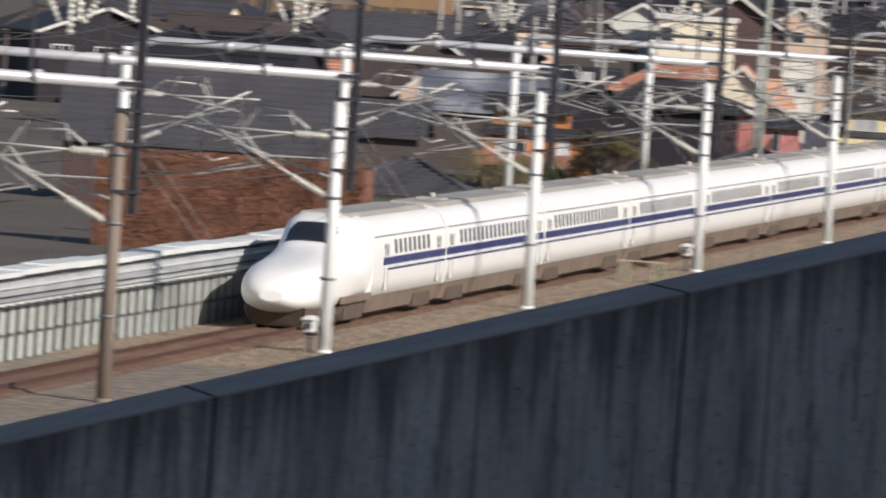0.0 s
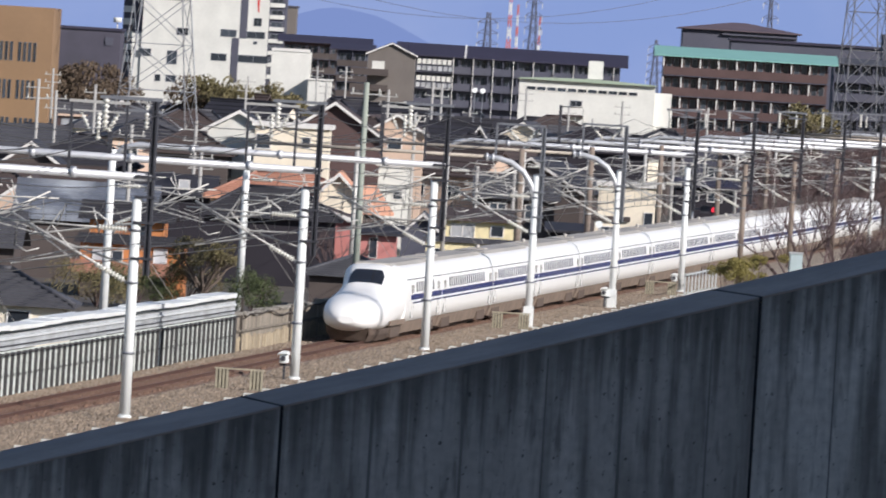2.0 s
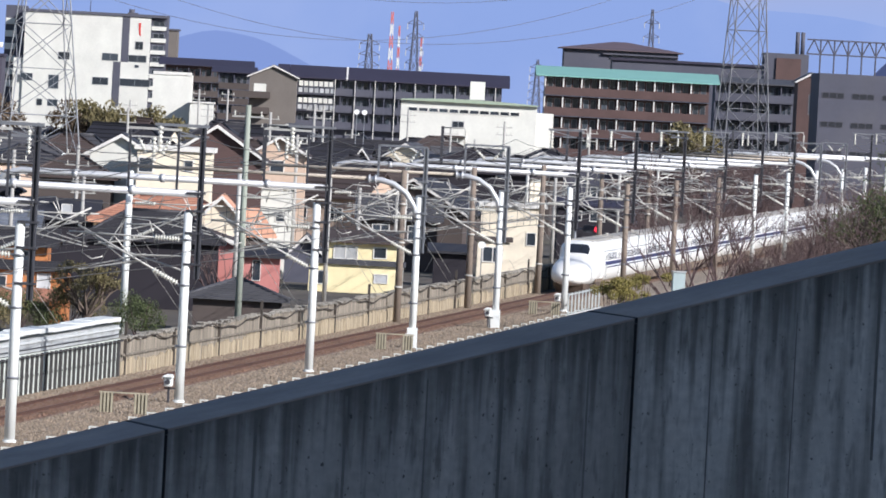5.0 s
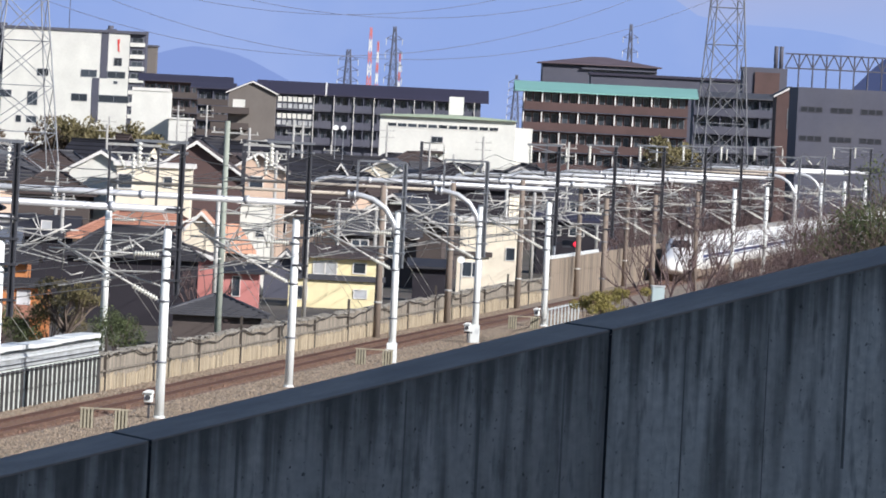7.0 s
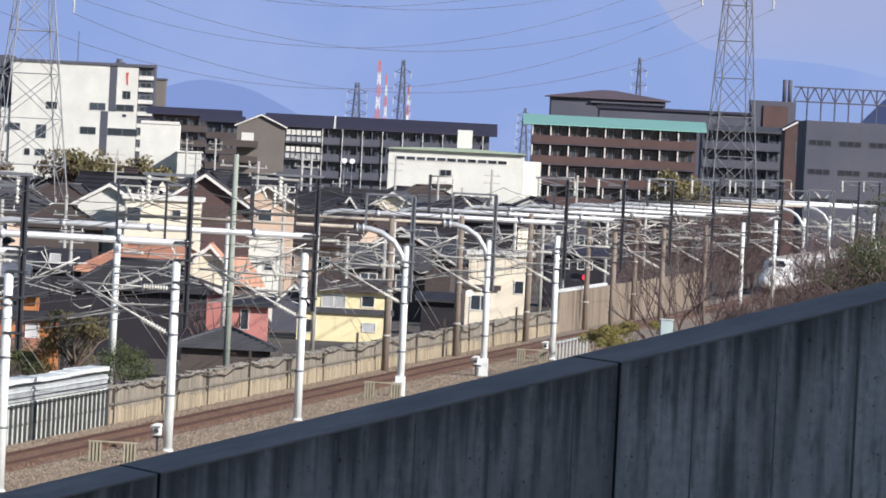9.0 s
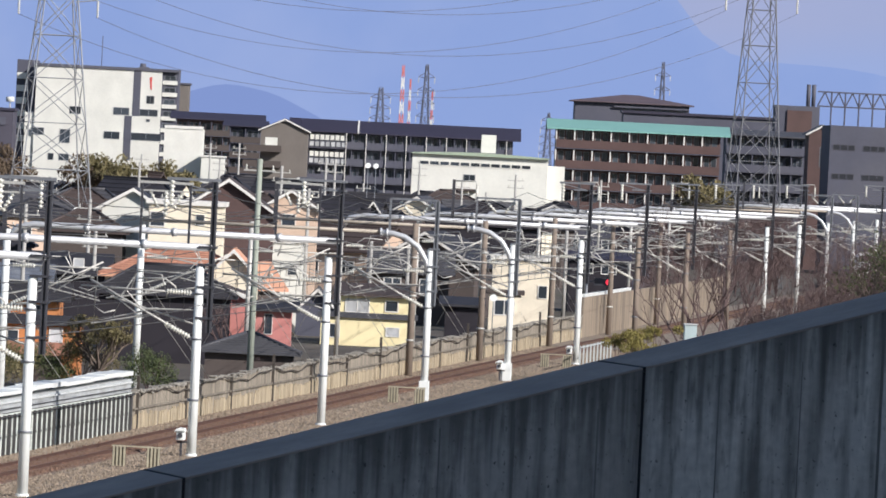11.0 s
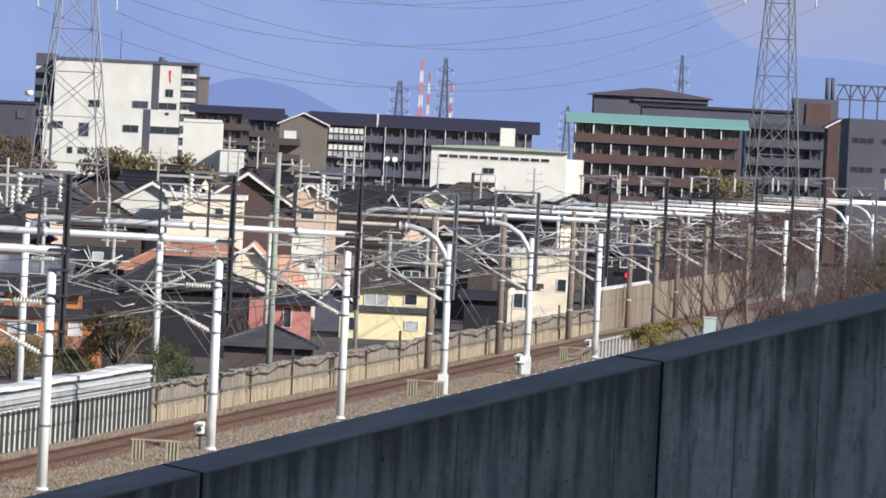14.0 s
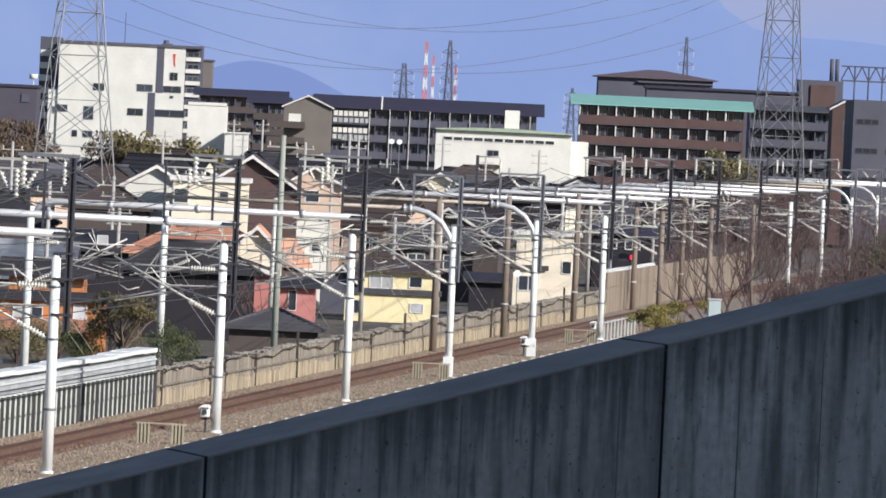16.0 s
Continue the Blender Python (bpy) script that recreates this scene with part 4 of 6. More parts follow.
BUSHES = ((-66.4, 857.5, 7.9, 2.6, M_TWIG, 0.3),
          (-65.0, 877.7, 8.3, 2.6, M_TWIG, 0.3),
          (-63.5, 898.0, 8.6, 2.6, M_TWIG, 0.3),
          (-61.8, 918.3, 8.7, 2.6, M_TWIG, 0.3),
          (-60.0, 928.6, 9.0, 2.6, M_TWIG, 0.3),
          (-60.0, 948.9, 9.2, 2.6, M_TWIG, 0.3),
          (-60.0, 949.3, 9.5, 2.6, M_TWIG, 0.3),
          (-60.0, 959.6, 9.7, 2.6, M_TWIG, 0.3),
          (-67.3, 847.3, 7.4, 2.6, M_TWIG, 0.3),
          (-60.0, 960.0, 10.1, 2.6, M_TWIG, 0.3),
          (-39.3, 488.4, 4.8, 0.9, M_BUSH, 0.06),
          (-38.7, 490.5, 5.1, 1.0, M_BUSH, 0.06),
          (-38.1, 493.5, 5.15, 1.0, M_BUSH, 0.06),
          (-37.6, 496.0, 5.05, 0.9, M_BUSH, 0.06),
          (-38.6, 487.0, 4.85, 0.9, M_BUSH, 0.06),
          (-33.4, 542.0, 6.0, 2.0, M_TWIG, 0.06),
          (-28.2, 540.0, 8.4, 2.2, M_TWIG, 0.08),
          (-26.6, 545.0, 9.6, 2.2, M_TWIG, 0.08),
          (-29.5, 556.0, 10.0, 2.6, M_TWIG, 0.08),
          (-27.2, 560.0, 10.8, 2.6, M_TWIG, 0.08),
          (-31.8, 560.0, 9.0, 2.4, M_TWIG, 0.08),
          (-64.0, 465.6, 2.8, 1.6, M_LEAF, 0.06),
          (-72.2, 474.8, 2.4, 2.0, M_LEAF, 0.06),
          (-69.6, 477.1, 2.6, 1.6, M_LEAF2, 0.06),
          (-58.3, 476.2, 2.4, 1.6, M_TWIG, 0.06),
          (-74.1, 472.6, 2.5, 2, M_LEAF2, 0.06),
          (-31.8, 534.4, 6.6, 2.2, M_TWIG, 0.08),
          (-30.0, 534.6, 7.2, 2.2, M_TWIG, 0.08),
          (-33.2, 529.2, 5.6, 1.6, M_TWIG, 0.08),
          (-34.6, 545.0, 6.2, 2.2, M_TWIG, 0.08),
          (-30.8, 547.0, 8.6, 2.0, M_TWIG, 0.08),
          (-30.2, 553.0, 10.6, 2.4, M_TWIG, 0.08),
          (-28.6, 549.0, 11.0, 2.4, M_TWIG, 0.08))
RIDGE1, RX1 = -0.8, -555.0
RX2 = -316.8  # z 70.1
RX3 = -161.7  # z 44.1


def part_box(name, a, material, parent, label=""):
    return part(name, bm_box(*a), material, parent, label)


def window(parent, x, z, w, h, pane=None, y=0.0, frame_m=None):
    """A framed window on a front wall, at x and with its foot at z."""
    t = min(0.09, w * 0.08, h * 0.1)
    bm = bmesh.new()
    box(bm, x, x + w, y - 0.07, y + 0.02, z, z + t)
    box(bm, x, x + w, y - 0.07, y + 0.02, z + h - t, z + h)
    box(bm, x, x + t, y - 0.07, y + 0.02, z + t, z + h - t)
    box(bm, x + w - t, x + w, y - 0.07, y + 0.02, z + t, z + h - t)
    if w > 1.3:
        box(bm, x + w / 2 - t / 2, x + w / 2 + t / 2, y - 0.06, y + 0.02, z + t, z + h - t)
    f = part("window", bm, frame_m or M_GREYPOST, parent, "framed window")
    part_box("pane", (x + t * .6, x + w - t * .6, y - 0.03, y + 0.01, z + t * .6, z + h - t * .6), pane or M_PANE, f)
    return f


def roof_side(parent, w, d, h, rise, material, over=0.5, ribs=0, trim=None):
    """A gable roof with its ridge along x."""
    bm = bmesh.new()
    prism_pts = [(-over, h - rise * over / (d / 2)), (d / 2, h + rise), (d + over, h - rise * over / (d / 2)), (d + over, h - rise * over / (d / 2) + .18), (d / 2, h + rise + .2), (-over, h - rise * over / (d / 2) + .18)]
    a = [bm.verts.new((-over, p, q)) for p, q in prism_pts]
    b = [bm.verts.new((w + over, p, q)) for p, q in prism_pts]
    n = len(a)
    bm.faces.new(a), bm.faces.new(b[::-1])
    for i in range(n):
        bm.faces.new((a[(i + 1) % n], a[i], b[i], b[(i + 1) % n]))
    r = part("roof", bm, material, parent)
    if ribs:
        bm = bmesh.new()
        s = rise / (d / 2)
        for i in range(ribs):
            y = -over + (d / 2 + over) * (i + 0.5) / ribs
            z = h + y * s + 0.19
            box(bm, -over, w + over, y - 0.06, y + 0.06, z - 0.05, z + 0.1)
        box(bm, -over, w + over, d / 2 - .15, d / 2 + .15, h + rise + .15, h + rise + .38)
        # orange roofs: rows coloured darker in place of the shade between tiles
        tagged(part("tiling", bm, M_TERRA if material == M_ORANGEROOF else material, r), kind="stuff")
    for x0 in (0.0, w - 0.12):
        bm = bmesh.new()
        v = [(0, h), (d, h), (d / 2, h + rise)]
        a = [bm.verts.new((x0, p, q)) for p, q in v]
        b = [bm.verts.new((x0 + 0.12, p, q)) for p, q in v]
        bm.faces.new(a), bm.faces.new(b[::-1])
        for i in range(3):
            bm.faces.new((a[(i + 1) % 3], a[i], b[i], b[(i + 1) % 3]))
        part("gable", bm, trim or M_DIMWALL, parent)
    return r


def roof_hip(parent, w, d, h, rise, material, over=0.5, ribs=0):
    """A hipped roof with its ridge along x."""
    bm = bmesh.new()
    ins = min(d / 2, w * 0.45)
    z0 = h - 0.12
    e = [bm.verts.new(p) for p in ((-over, -over, z0), (w + over, -over, z0), (w + over, d + over, z0), (-over, d + over, z0))]
    u = [bm.verts.new((v.co.x, v.co.y, z0 + 0.16)) for v in e]
    r1, r2 = bm.verts.new((ins, d / 2, h + rise)), bm.verts.new((w - ins, d / 2, h + rise))
    bm.faces.new(e[::-1])
    for i in range(4):
        bm.faces.new((e[i], e[(i + 1) % 4], u[(i + 1) % 4], u[i]))
    bm.faces.new((u[0], u[1], r2, r1)), bm.faces.new((u[1], u[2], r2)), bm.faces.new((u[2], u[3], r1, r2)), bm.faces.new((u[3], u[0], r1))
    r = part("roof", bm, material, parent)
    if ribs:
        bm = bmesh.new()
        for i in range(ribs):
            f = (i + 0.5) / ribs
            x0, x1 = -over + f * (ins + over), w + over - f * (ins + over)
            y, z = -over + f * (d / 2 + over), z0 + 0.16 + f * (h + rise - z0 - 0.16)
            box(bm, x0, x1, y - 0.06, y + 0.06, z - 0.05, z + 0.1)
        bent(bm, [(ins, d / 2, h + rise + .05), (w - ins, d / 2, h + rise + .05)], 0.16, 6)
        bent(bm, [(-over, -over, z0 + .2), (ins, d / 2, h + rise + .05)], 0.13, 6)
        bent(bm, [(w + over, -over, z0 + .2), (w - ins, d / 2, h + rise + .05)], 0.13, 6)
        # same darker rows on orange hips, shade lines put into the colour
        tagged(part("tiling", bm, M_TERRA if material == M_ORANGEROOF else material, r), kind="stuff")
    return r


def roof_front(parent, w, d, h, rise, material, wall, over=0.45, trim=None):
    """A gable roof with its ridge along y and its gable to the front."""
    bm = bmesh.new()
    prism(bm, [(0, h), (w, h), (w / 2, h + rise)], 0.0, d)
    part("gable", bm, wall, parent)
    s = rise / (w / 2)
    bm = bmesh.new()
    prism(bm, [(-over, h - s * over), (w / 2, h + rise), (w + over, h - s * over), (w + over, h - s * over + .16), (w / 2, h + rise + .2), (-over, h - s * over + .16)], -over, d + over)
    r = part("roof", bm, material, parent)
    bm = bmesh.new()
    prism(bm, [(-over, h - s * over - .12), (w / 2, h + rise - .14), (w + over, h - s * over - .12), (w + over, h - s * over + .12), (w / 2, h + rise + .14), (-over, h - s * over + .12)], -over - 0.06, -over - 0.004)
    part("barge_board", bm, trim or M_TRIM, r, "pale barge board")
    return r


def house(x, y, z, unit, w, d, rise, wall, roof, label, style="side", wins=(), turn=0.0, ribs=0, trim=None, eaves=0.5, group=""):
    """A house whose front-left eave corner is at x, y, z; w, rise and the windows in units."""
    ob = thing("house", pose(x, y, -0.5, 0, 0, VIEW + turn), label, "house", group)
    w, h, rise = w * unit, z + 0.5, rise * unit
    part_box("wall", (0, w, 0, d, 0, h), wall, ob)
    if style == "side":
        roof_side(ob, w, d, h, rise, roof, eaves, ribs, wall)
    elif style == "hip":
        roof_hip(ob, w, d, h, rise, roof, eaves, ribs)
    elif style == "front":
        roof_front(ob, w, d, h, rise, roof, wall, eaves, trim)
    else:
        part_box("roof", (-0.25, w + 0.25, -0.25, d + 0.25, h, h + 0.35), roof, ob)
    for q in wins:
        window(ob, q[0] * unit, h - (q[1] + q[3]) * unit, q[2] * unit, q[3] * unit, M_CURTAIN if len(q) > 4 else M_PANE, frame_m=M_TRIM)
    return ob


# ---- houses by the line ----
house(-81.08, 564.29, 4.65, 0.04, 250, 6, 44, M_CREAM, M_ORANGEROOF, "house with a sunlit orange tiled roof", "hip", ribs=12)
house(-73.51, 561.07, 5.14, 0.04, 80, 7, 40, M_CREAM, M_ORANGEROOF, "cream gabled house with white barge boards and orange roof", "front", wins=[(28, 22, 24, 24)])
house(-77.83, 539.48, 3.96, 0.04, 212, 5, 46, M_NAVYWALL, M_DARKROOF, "dark house with a navy tiled roof and dark walls", "hip", ribs=10)
house(-72.96, 547.03, 3.97, 0.04, 95, 6, 14, M_PINK, M_BROWNROOF, "pink rendered house with a low brown roof", "front", wins=[(24, 32, 36, 30)])
house(-67.62, 540.54, 3.29, 0.04, 58, 4, 10, M_PINK, M_DARKROOF, "pink rendered house wing with a tall window", wins=[(14, 6, 14, 34)])
house(-64.94, 495.55, 1.64, 0.03, 175, 6, 34, M_DIMWALL, M_SLATE, "low shed with a grey slate roof", "hip", ribs=8)
house(-78.64, 494.13, 2.65, 0.03, 205, 7, 5, M_OCHRE, M_DARKROOF, "orange timber house with dark eaves", wins=[(24, 10, 30, 28, 1), (62, 12, 24, 26), (146, 4, 28, 34, 1)], eaves=0.35, ribs=4)
house(-78.08, 491.15, 1.04, 0.03, 165, 3, 8, M_DIMWALL, M_TERRA, "low lean-to with a dull red tiled roof", ribs=4, eaves=0.7)
house(-79.3, 501.29, 4.05, 0.03, 150, 6, 20, M_OCHRE, M_DARKROOF, "orange timber upper storey with dark roof", wins=[(30, 14, 22, 20), (100, 12, 20, 22)], eaves=0.7, ribs=5)
house(-87.36, 523.39, 3.42, 0.04, 205, 9, 48, M_DIMWALL, M_TIN, "house with a shiny blue-grey tin roof", ribs=9)
house(-92.99, 643.53, 8.60, 0.04, 120, 8, 34, M_STUCCO, M_DARKROOF, "white rendered gabled house", "front")
house(-87.96, 634.01, 9.04, 0.04, 142, 8, 4, M_CREAM, M_TRIM, "cream flat-roofed house with a parapet", "flat", wins=[(2, 14, 30, 30), (90, 16, 18, 22)])
house(-89.27, 662.02, 8.48, 0.05, 150, 9, 50, M_BROWNWALL, M_BROWNROOF, "brown gabled house with pale roof edges", "front")
house(-95.86, 633.15, 6.65, 0.04, 150, 9, 44, M_DIMWALL, M_BROWNROOF, "house with a broad dark brown roof", "hip", ribs=8)
house(-91.33, 593.37, 4.15, 0.04, 150, 7, 30, M_NAVYWALL, M_DARKROOF, "dark tiled house with a small white window", wins=[(92, -26, 20, 18, 1)])
house(-90.31, 724.26, 8.57, 0.05, 92, 9, 28, M_PEACH, M_BROWNROOF, "peach rendered gabled house", "front", wins=[(30, 12, 26, 22)])
house(-79.61, 644.91, 6.45, 0.04, 60, 6, 4, M_STUCCO, M_TRIM, "small white flat-roofed house", "flat", wins=[(30, 44, 20, 20)])
house(-74.49, 595.13, 3.77, 0.04, 45, 6, 40, M_DIMWALL, M_ORANGEROOF, "small house with an orange tiled roof", turn=24)
house(-71.01, 617.61, 3.18, 0.04, 132, 6, 16, M_YELLOW, M_BROWNROOF, "yellow rendered house with a brown roof", wins=[(10, 8, 46, 26, 1), (84, 8, 26, 22)])
house(-71.65, 611.49, 1.56, 0.04, 172, 3, 3, M_YELLOW, M_SLATE, "yellow rendered ground floor wing", "flat", wins=[(16, 12, 20, 26), (120, 14, 26, 18, 1)])
house(-76.36, 635.13, 1.47, 0.04, 80, 7, 40, M_GREYWALL, M_SLATE, "grey house with a dark slate roof", "front")
house(-90.27, 794.63, 6.47, 0.05, 66, 10, 48, M_DIMWALL, M_DARKROOF, "brown gabled house with pale roof edges", "front")
house(-79.91, 765.56, 7.44, 0.05, 205, 12, 42, M_NAVYWALL, M_NAVYWALL, "large house with a dark navy roof", "hip", ribs=9)
house(-66.35, 686.51, 5.45, 0.05, 104, 8, 4, M_CREAM, M_TRIM, "cream two-storey building with a flat roof", "flat", wins=[(6, 58, 22, 24), (76, 40, 16, 22)])
house(-65.37, 674.51, 2.76, 0.05, 52, 4, 6, M_CREAM, M_DIMWALL, "small cream shop with a dark flat canopy", "flat", wins=[(8, 8, 34, 26)])
house(-66.03, 646.28, 2.20, 0.04, 66, 6, 12, M_NAVYWALL, M_DARKROOF, "low dark workshop with a tiled roof")
house(-77.38, 695.39, 3.87, 0.05, 130, 8, 30, M_DIMWALL, M_SLATE, "grey house with a slate roof", ribs=6, wins=[(20, 10, 30, 26), (80, 10, 30, 26)])
house(-68.81, 786.80, 4.59, 0.05, 110, 9, 14, M_NAVYWALL, M_PURPLE, "dark low building with a plum roof", wins=[(16, 8, 30, 20), (60, 8, 30, 20)])
# nearer houses towards the start of the line
house(-88.85, 420.85, 2.92, 0.03, 440, 9, 120, M_BROWNWALL, M_SLATE, "large brown-walled house with a grey slate roof", ribs=12)
house(-81.96, 462.76, 2.97, 0.03, 150, 7, 50, M_DIMWALL, M_SLATE, "house with a grey slate roof", ribs=8)
house(-71.56, 404.96, 1.56, 0.03, 215, 6, 52, M_CREAM, M_SLATE, "cream house with a grey hipped slate roof", "hip", ribs=9, wins=[(120, 10, 40, 30)])
house(-94.00, 553.45, 3.69, 0.04, 110, 7, 40, M_PEACH, M_BROWNROOF, "terracotta gabled house with pale edges", "front")
house(-106.57, 582.15, 2.97, 0.04, 220, 8, 40, M_DIMWALL, M_ORANGEROOF, "house with a faded orange roof", ribs=9)
house(-123.87, 690.95, 5.09, 0.05, 230, 9, 40, M_GREYWALL, M_SLATE, "grey house with a broad slate roof", ribs=7, wins=[(150, 6, 40, 26), (60, 8, 40, 26)])

# russet hedge behind the barrier
HX0, HY0, HZ0 = -75.74, 358.50, 3.95
HX1, HY1, HZ1 = -63.50, 360.35, 4.37
hedge = thing("hedge", pose(0, 366, -0.5), "long russet-brown winter hedge behind the barrier", "hedge")
part_box("core", (HX0, HX1, 0, 2.4, 0, HZ0 + 0.2), M_RUSSET, hedge)
rng = random.Random(17)
bm = bmesh.new()
for _ in range(22000):
    s = rng.uniform(0.025, 0.06)
    top = rng.random() < 0.25
    c = Vector((rng.uniform(HX0, HX1), rng.uniform(0, 2.4) if top else rng.uniform(-0.25, 0.02), (HZ0 + 0.2 + rng.uniform(-0.05, 0.3)) if top else rng.uniform(0, HZ0 + 0.3)))
    q = Euler((rng.uniform(0, 6.3), rng.uniform(0, 6.3), rng.uniform(0, 6.3))).to_matrix()
    bm.faces.new([bm.verts.new(c + q @ Vector(p)) for p in ((-s, 0, 0), (0, -s * .6, 0), (s, 0, 0), (0, s * .6, 0))])
tagged(part("foliage", bm, M_RUSSET, hedge), kind="stuff")

# ---- rows of further houses ----
rng = random.Random(11)
WALLS = (M_CREAM, M_DIMWALL, M_DIMWALL, M_GREYWALL, M_PEACH, M_DIMWALL, M_NAVYWALL, M_NAVYWALL)
ROOFS = (M_DARKROOF, M_SLATE, M_DARKROOF, M_BROWNROOF, M_DARKROOF)
WORDS = {M_CREAM: "cream", M_STUCCO: "white", M_DIMWALL: "brown", M_GREYWALL: "grey", M_PEACH: "peach", M_BROWNWALL: "brick-brown", M_NAVYWALL: "dark navy"}
for k in range(95):
    dist = rng.uniform(720, 1080) if k < 70 else rng.uniform(560, 760)
    bearing = rng.uniform(5.0, 9.3) if k < 70 else rng.uniform(9.4, 12.4)
    a = radians(bearing)
    x, y = -dist * math.sin(a), dist * math.cos(a)
    if x > -82:
        continue
    eave = rng.uniform(3.6, 5.4) + (dist - 700) * 0.005
    wall, roof = rng.choice(WALLS), rng.choice(ROOFS)
    style = rng.choice(("side", "hip", "hip", "front"))
    ws = [(1.0, 1.0, 1.6, 1.2), (4.5, 1.0, 1.6, 1.2)]
    house(x, y, eave, 1.0, rng.uniform(7, 11), rng.uniform(6, 9), rng.uniform(1.6, 2.8), wall, roof, WORDS[wall] + " walled house with a tiled roof in the town", style, ws, rng.choice((-24, -12, 0, 10, 22)), ribs=5 if style != "front" else 0, group="houses of the town")


# ---- large buildings behind ----
def building(x, y, z, unit, w, d, wall, label, category="building", name="building"):
    ob = thing(name, pose(x, y, -0.5, 0, 0, VIEW), label, category)
    part_box("wall", (0, w * unit, 0, d, 0, z + 0.5), wall, ob)
    return ob, z + 0.5, unit


# white ten-storey block
U = 0.12
b, H, U = building(-266.96, 1741.71, 27.29, U, 221, 14, M_STUCCO, "tall white block with few windows and grey strips", "apartment block", "apartment_building")
part_box("parapet", (-0.4 * U, 250 * U, -0.3, 14.3, H + 0.004, H + 0.6), M_GREYWALL, b, "grey parapet")
for x0, x1, z0, z1 in ((171, 184, 0, 80), (158, 171, 80, 158)):
    part_box("strip", (x0 * U, x1 * U, -0.05, 0.2, H - z1 * U, H - z0 * U - 0.02), M_GREYWALL, b, "grey vertical strip")
for x, v, w, h in ((61, 68, 20, 13), (138, 66, 28, 13), (184, 67, 32, 12), (123, 109, 28, 13), (171, 109, 53, 13), (-4, 108, 22, 13), (46, 109, 18, 24), (195, 43, 14, 14), (46, 152, 18, 12), (27, 152, 10, 12), (196, 84, 7, 5)):
    window(b, x * U, H - (v + h) * U, w * U, h * U, y=-0.02)
bm = bmesh.new()
prism(bm, [(199 * U, H - 11 * U), (204 * U, H - 10 * U), (203 * U, H - 21 * U), (204 * U, H - 34 * U), (201 * U, H - 30 * U), (200 * U, H - 20 * U)], -0.06, 0.0)
part("emblem", bm, M_REDPAINT, b, "red painted emblem")
part_box("wing", (-17 * U, 0, 0.5, 12, 0, H - 82 * U), M_STUCCO, b, "lower white wing")
part_box("wing", (221 * U, 250 * U, 0.8, 13, 0, H), M_GREYWALL, b, "grey balcony wing")
for i in range(7):
    bm = bm_box(222 * U, 248 * U, 0.3, 0.795, H - (22 + 21 * i) * U, H - (15 + 21 * i) * U)
    bal = part("balcony", bm, M_STUCCO, b, "pale balcony front")
    window(b, 225 * U, H - (15 + 21 * i) * U, 20 * U, 9 * U, y=0.79)
part_box("stair_tower", (-37 * U, -2 * U, 6, 18, 0, H + 1.2), M_GREYWALL, b, "blue-grey stair tower")
for i in range(6):
    part_box("balcony", (-36 * U, -18 * U, 5.2, 5.996, H - (24 + 22 * i) * U, H - (13 + 22 * i) * U), M_STUCCO, b)
bm = bmesh.new()
tube(bm, (185 * U, 5, H), (185 * U, 5, H + 1.6), 0.6, 8)
box(bm, 178 * U, 196 * U, 4, 6, H, H + 0.9)
tube(bm, (112 * U, 4, H), (112 * U, 4, H + 7), 0.08, 6)
part("roof_plant", bm, M_GREYWALL, b)
b2, H2, U2 = building(-231.38, 1684.96, 15.51, 0.12, 66, 10, M_STUCCO, "white low annex of plain rendered walls", "building")
part_box("parapet", (0, 66 * U2, -0.2, 0.0, H2, H2 + 0.6), M_TRIM, b2)
b2, H2, U2 = building(-222.34, 1675.78, 10.05, 0.11, 42, 10, M_STUCCO, "white single-storey shed with flat roof", "building")
part_box("roof", (-.3, 42 * U2 + .3, -0.3, 10, H2, H2 + 0.3), M_TRIM, b2)
b2, H2, U2 = building(-256.17, 1883.61, 25.65, 0.13, 20, 12, M_GABLE, "slim grey-brown apartment tower behind the white block", "apartment block")
part_box("roof", (-.3, 20 * U2 + .3, -0.3, 12, H2, H2 + 0.4), M_GREYWALL, b2)


def gallery_block(x, y, z, unit, w, d, floors, pitch, bays, wall, band, roof, rise, label, post=None, first=6, pane=None):
    """A long block of flats: dark recessed galleries, solid balcony fronts, posts between bays."""
    b, h, u = building(x, y, z, unit, w, d, wall, label, "apartment block", "apartment_building")
    for i in range(floors):
        top = h - (first + pitch * i) * u
        bal = part("balcony", bm_box(0, w * u, -1.2, -0.05, top - 0.92 * pitch * u, top - 0.52 * pitch * u), band, b, "solid balcony front")
        part_box("slab", (0, w * u, -1.25, -0.02, top - 0.97 * pitch * u, top - 0.93 * pitch * u), M_GREYWALL, bal)
        for k in range(bays):
            bw = w * u / bays
            window(b, bw * (k + 0.14), top - 0.62 * pitch * u, bw * 0.3, 0.54 * pitch * u, pane, y=-0.02)
            window(b, bw * (k + 0.54), top - 0.62 * pitch * u, bw * 0.3, 0.54 * pitch * u, y=-0.02)
            part_box("post", (bw * k - 0.09, bw * k + 0.09, -1.04, -0.02, top - 0.9 * pitch * u, top), post or M_TRIM, b, "pale dividing post")
    s = roof_side(b, w * u, d, h, rise * u, roof, 1.4)
    return b, h, u


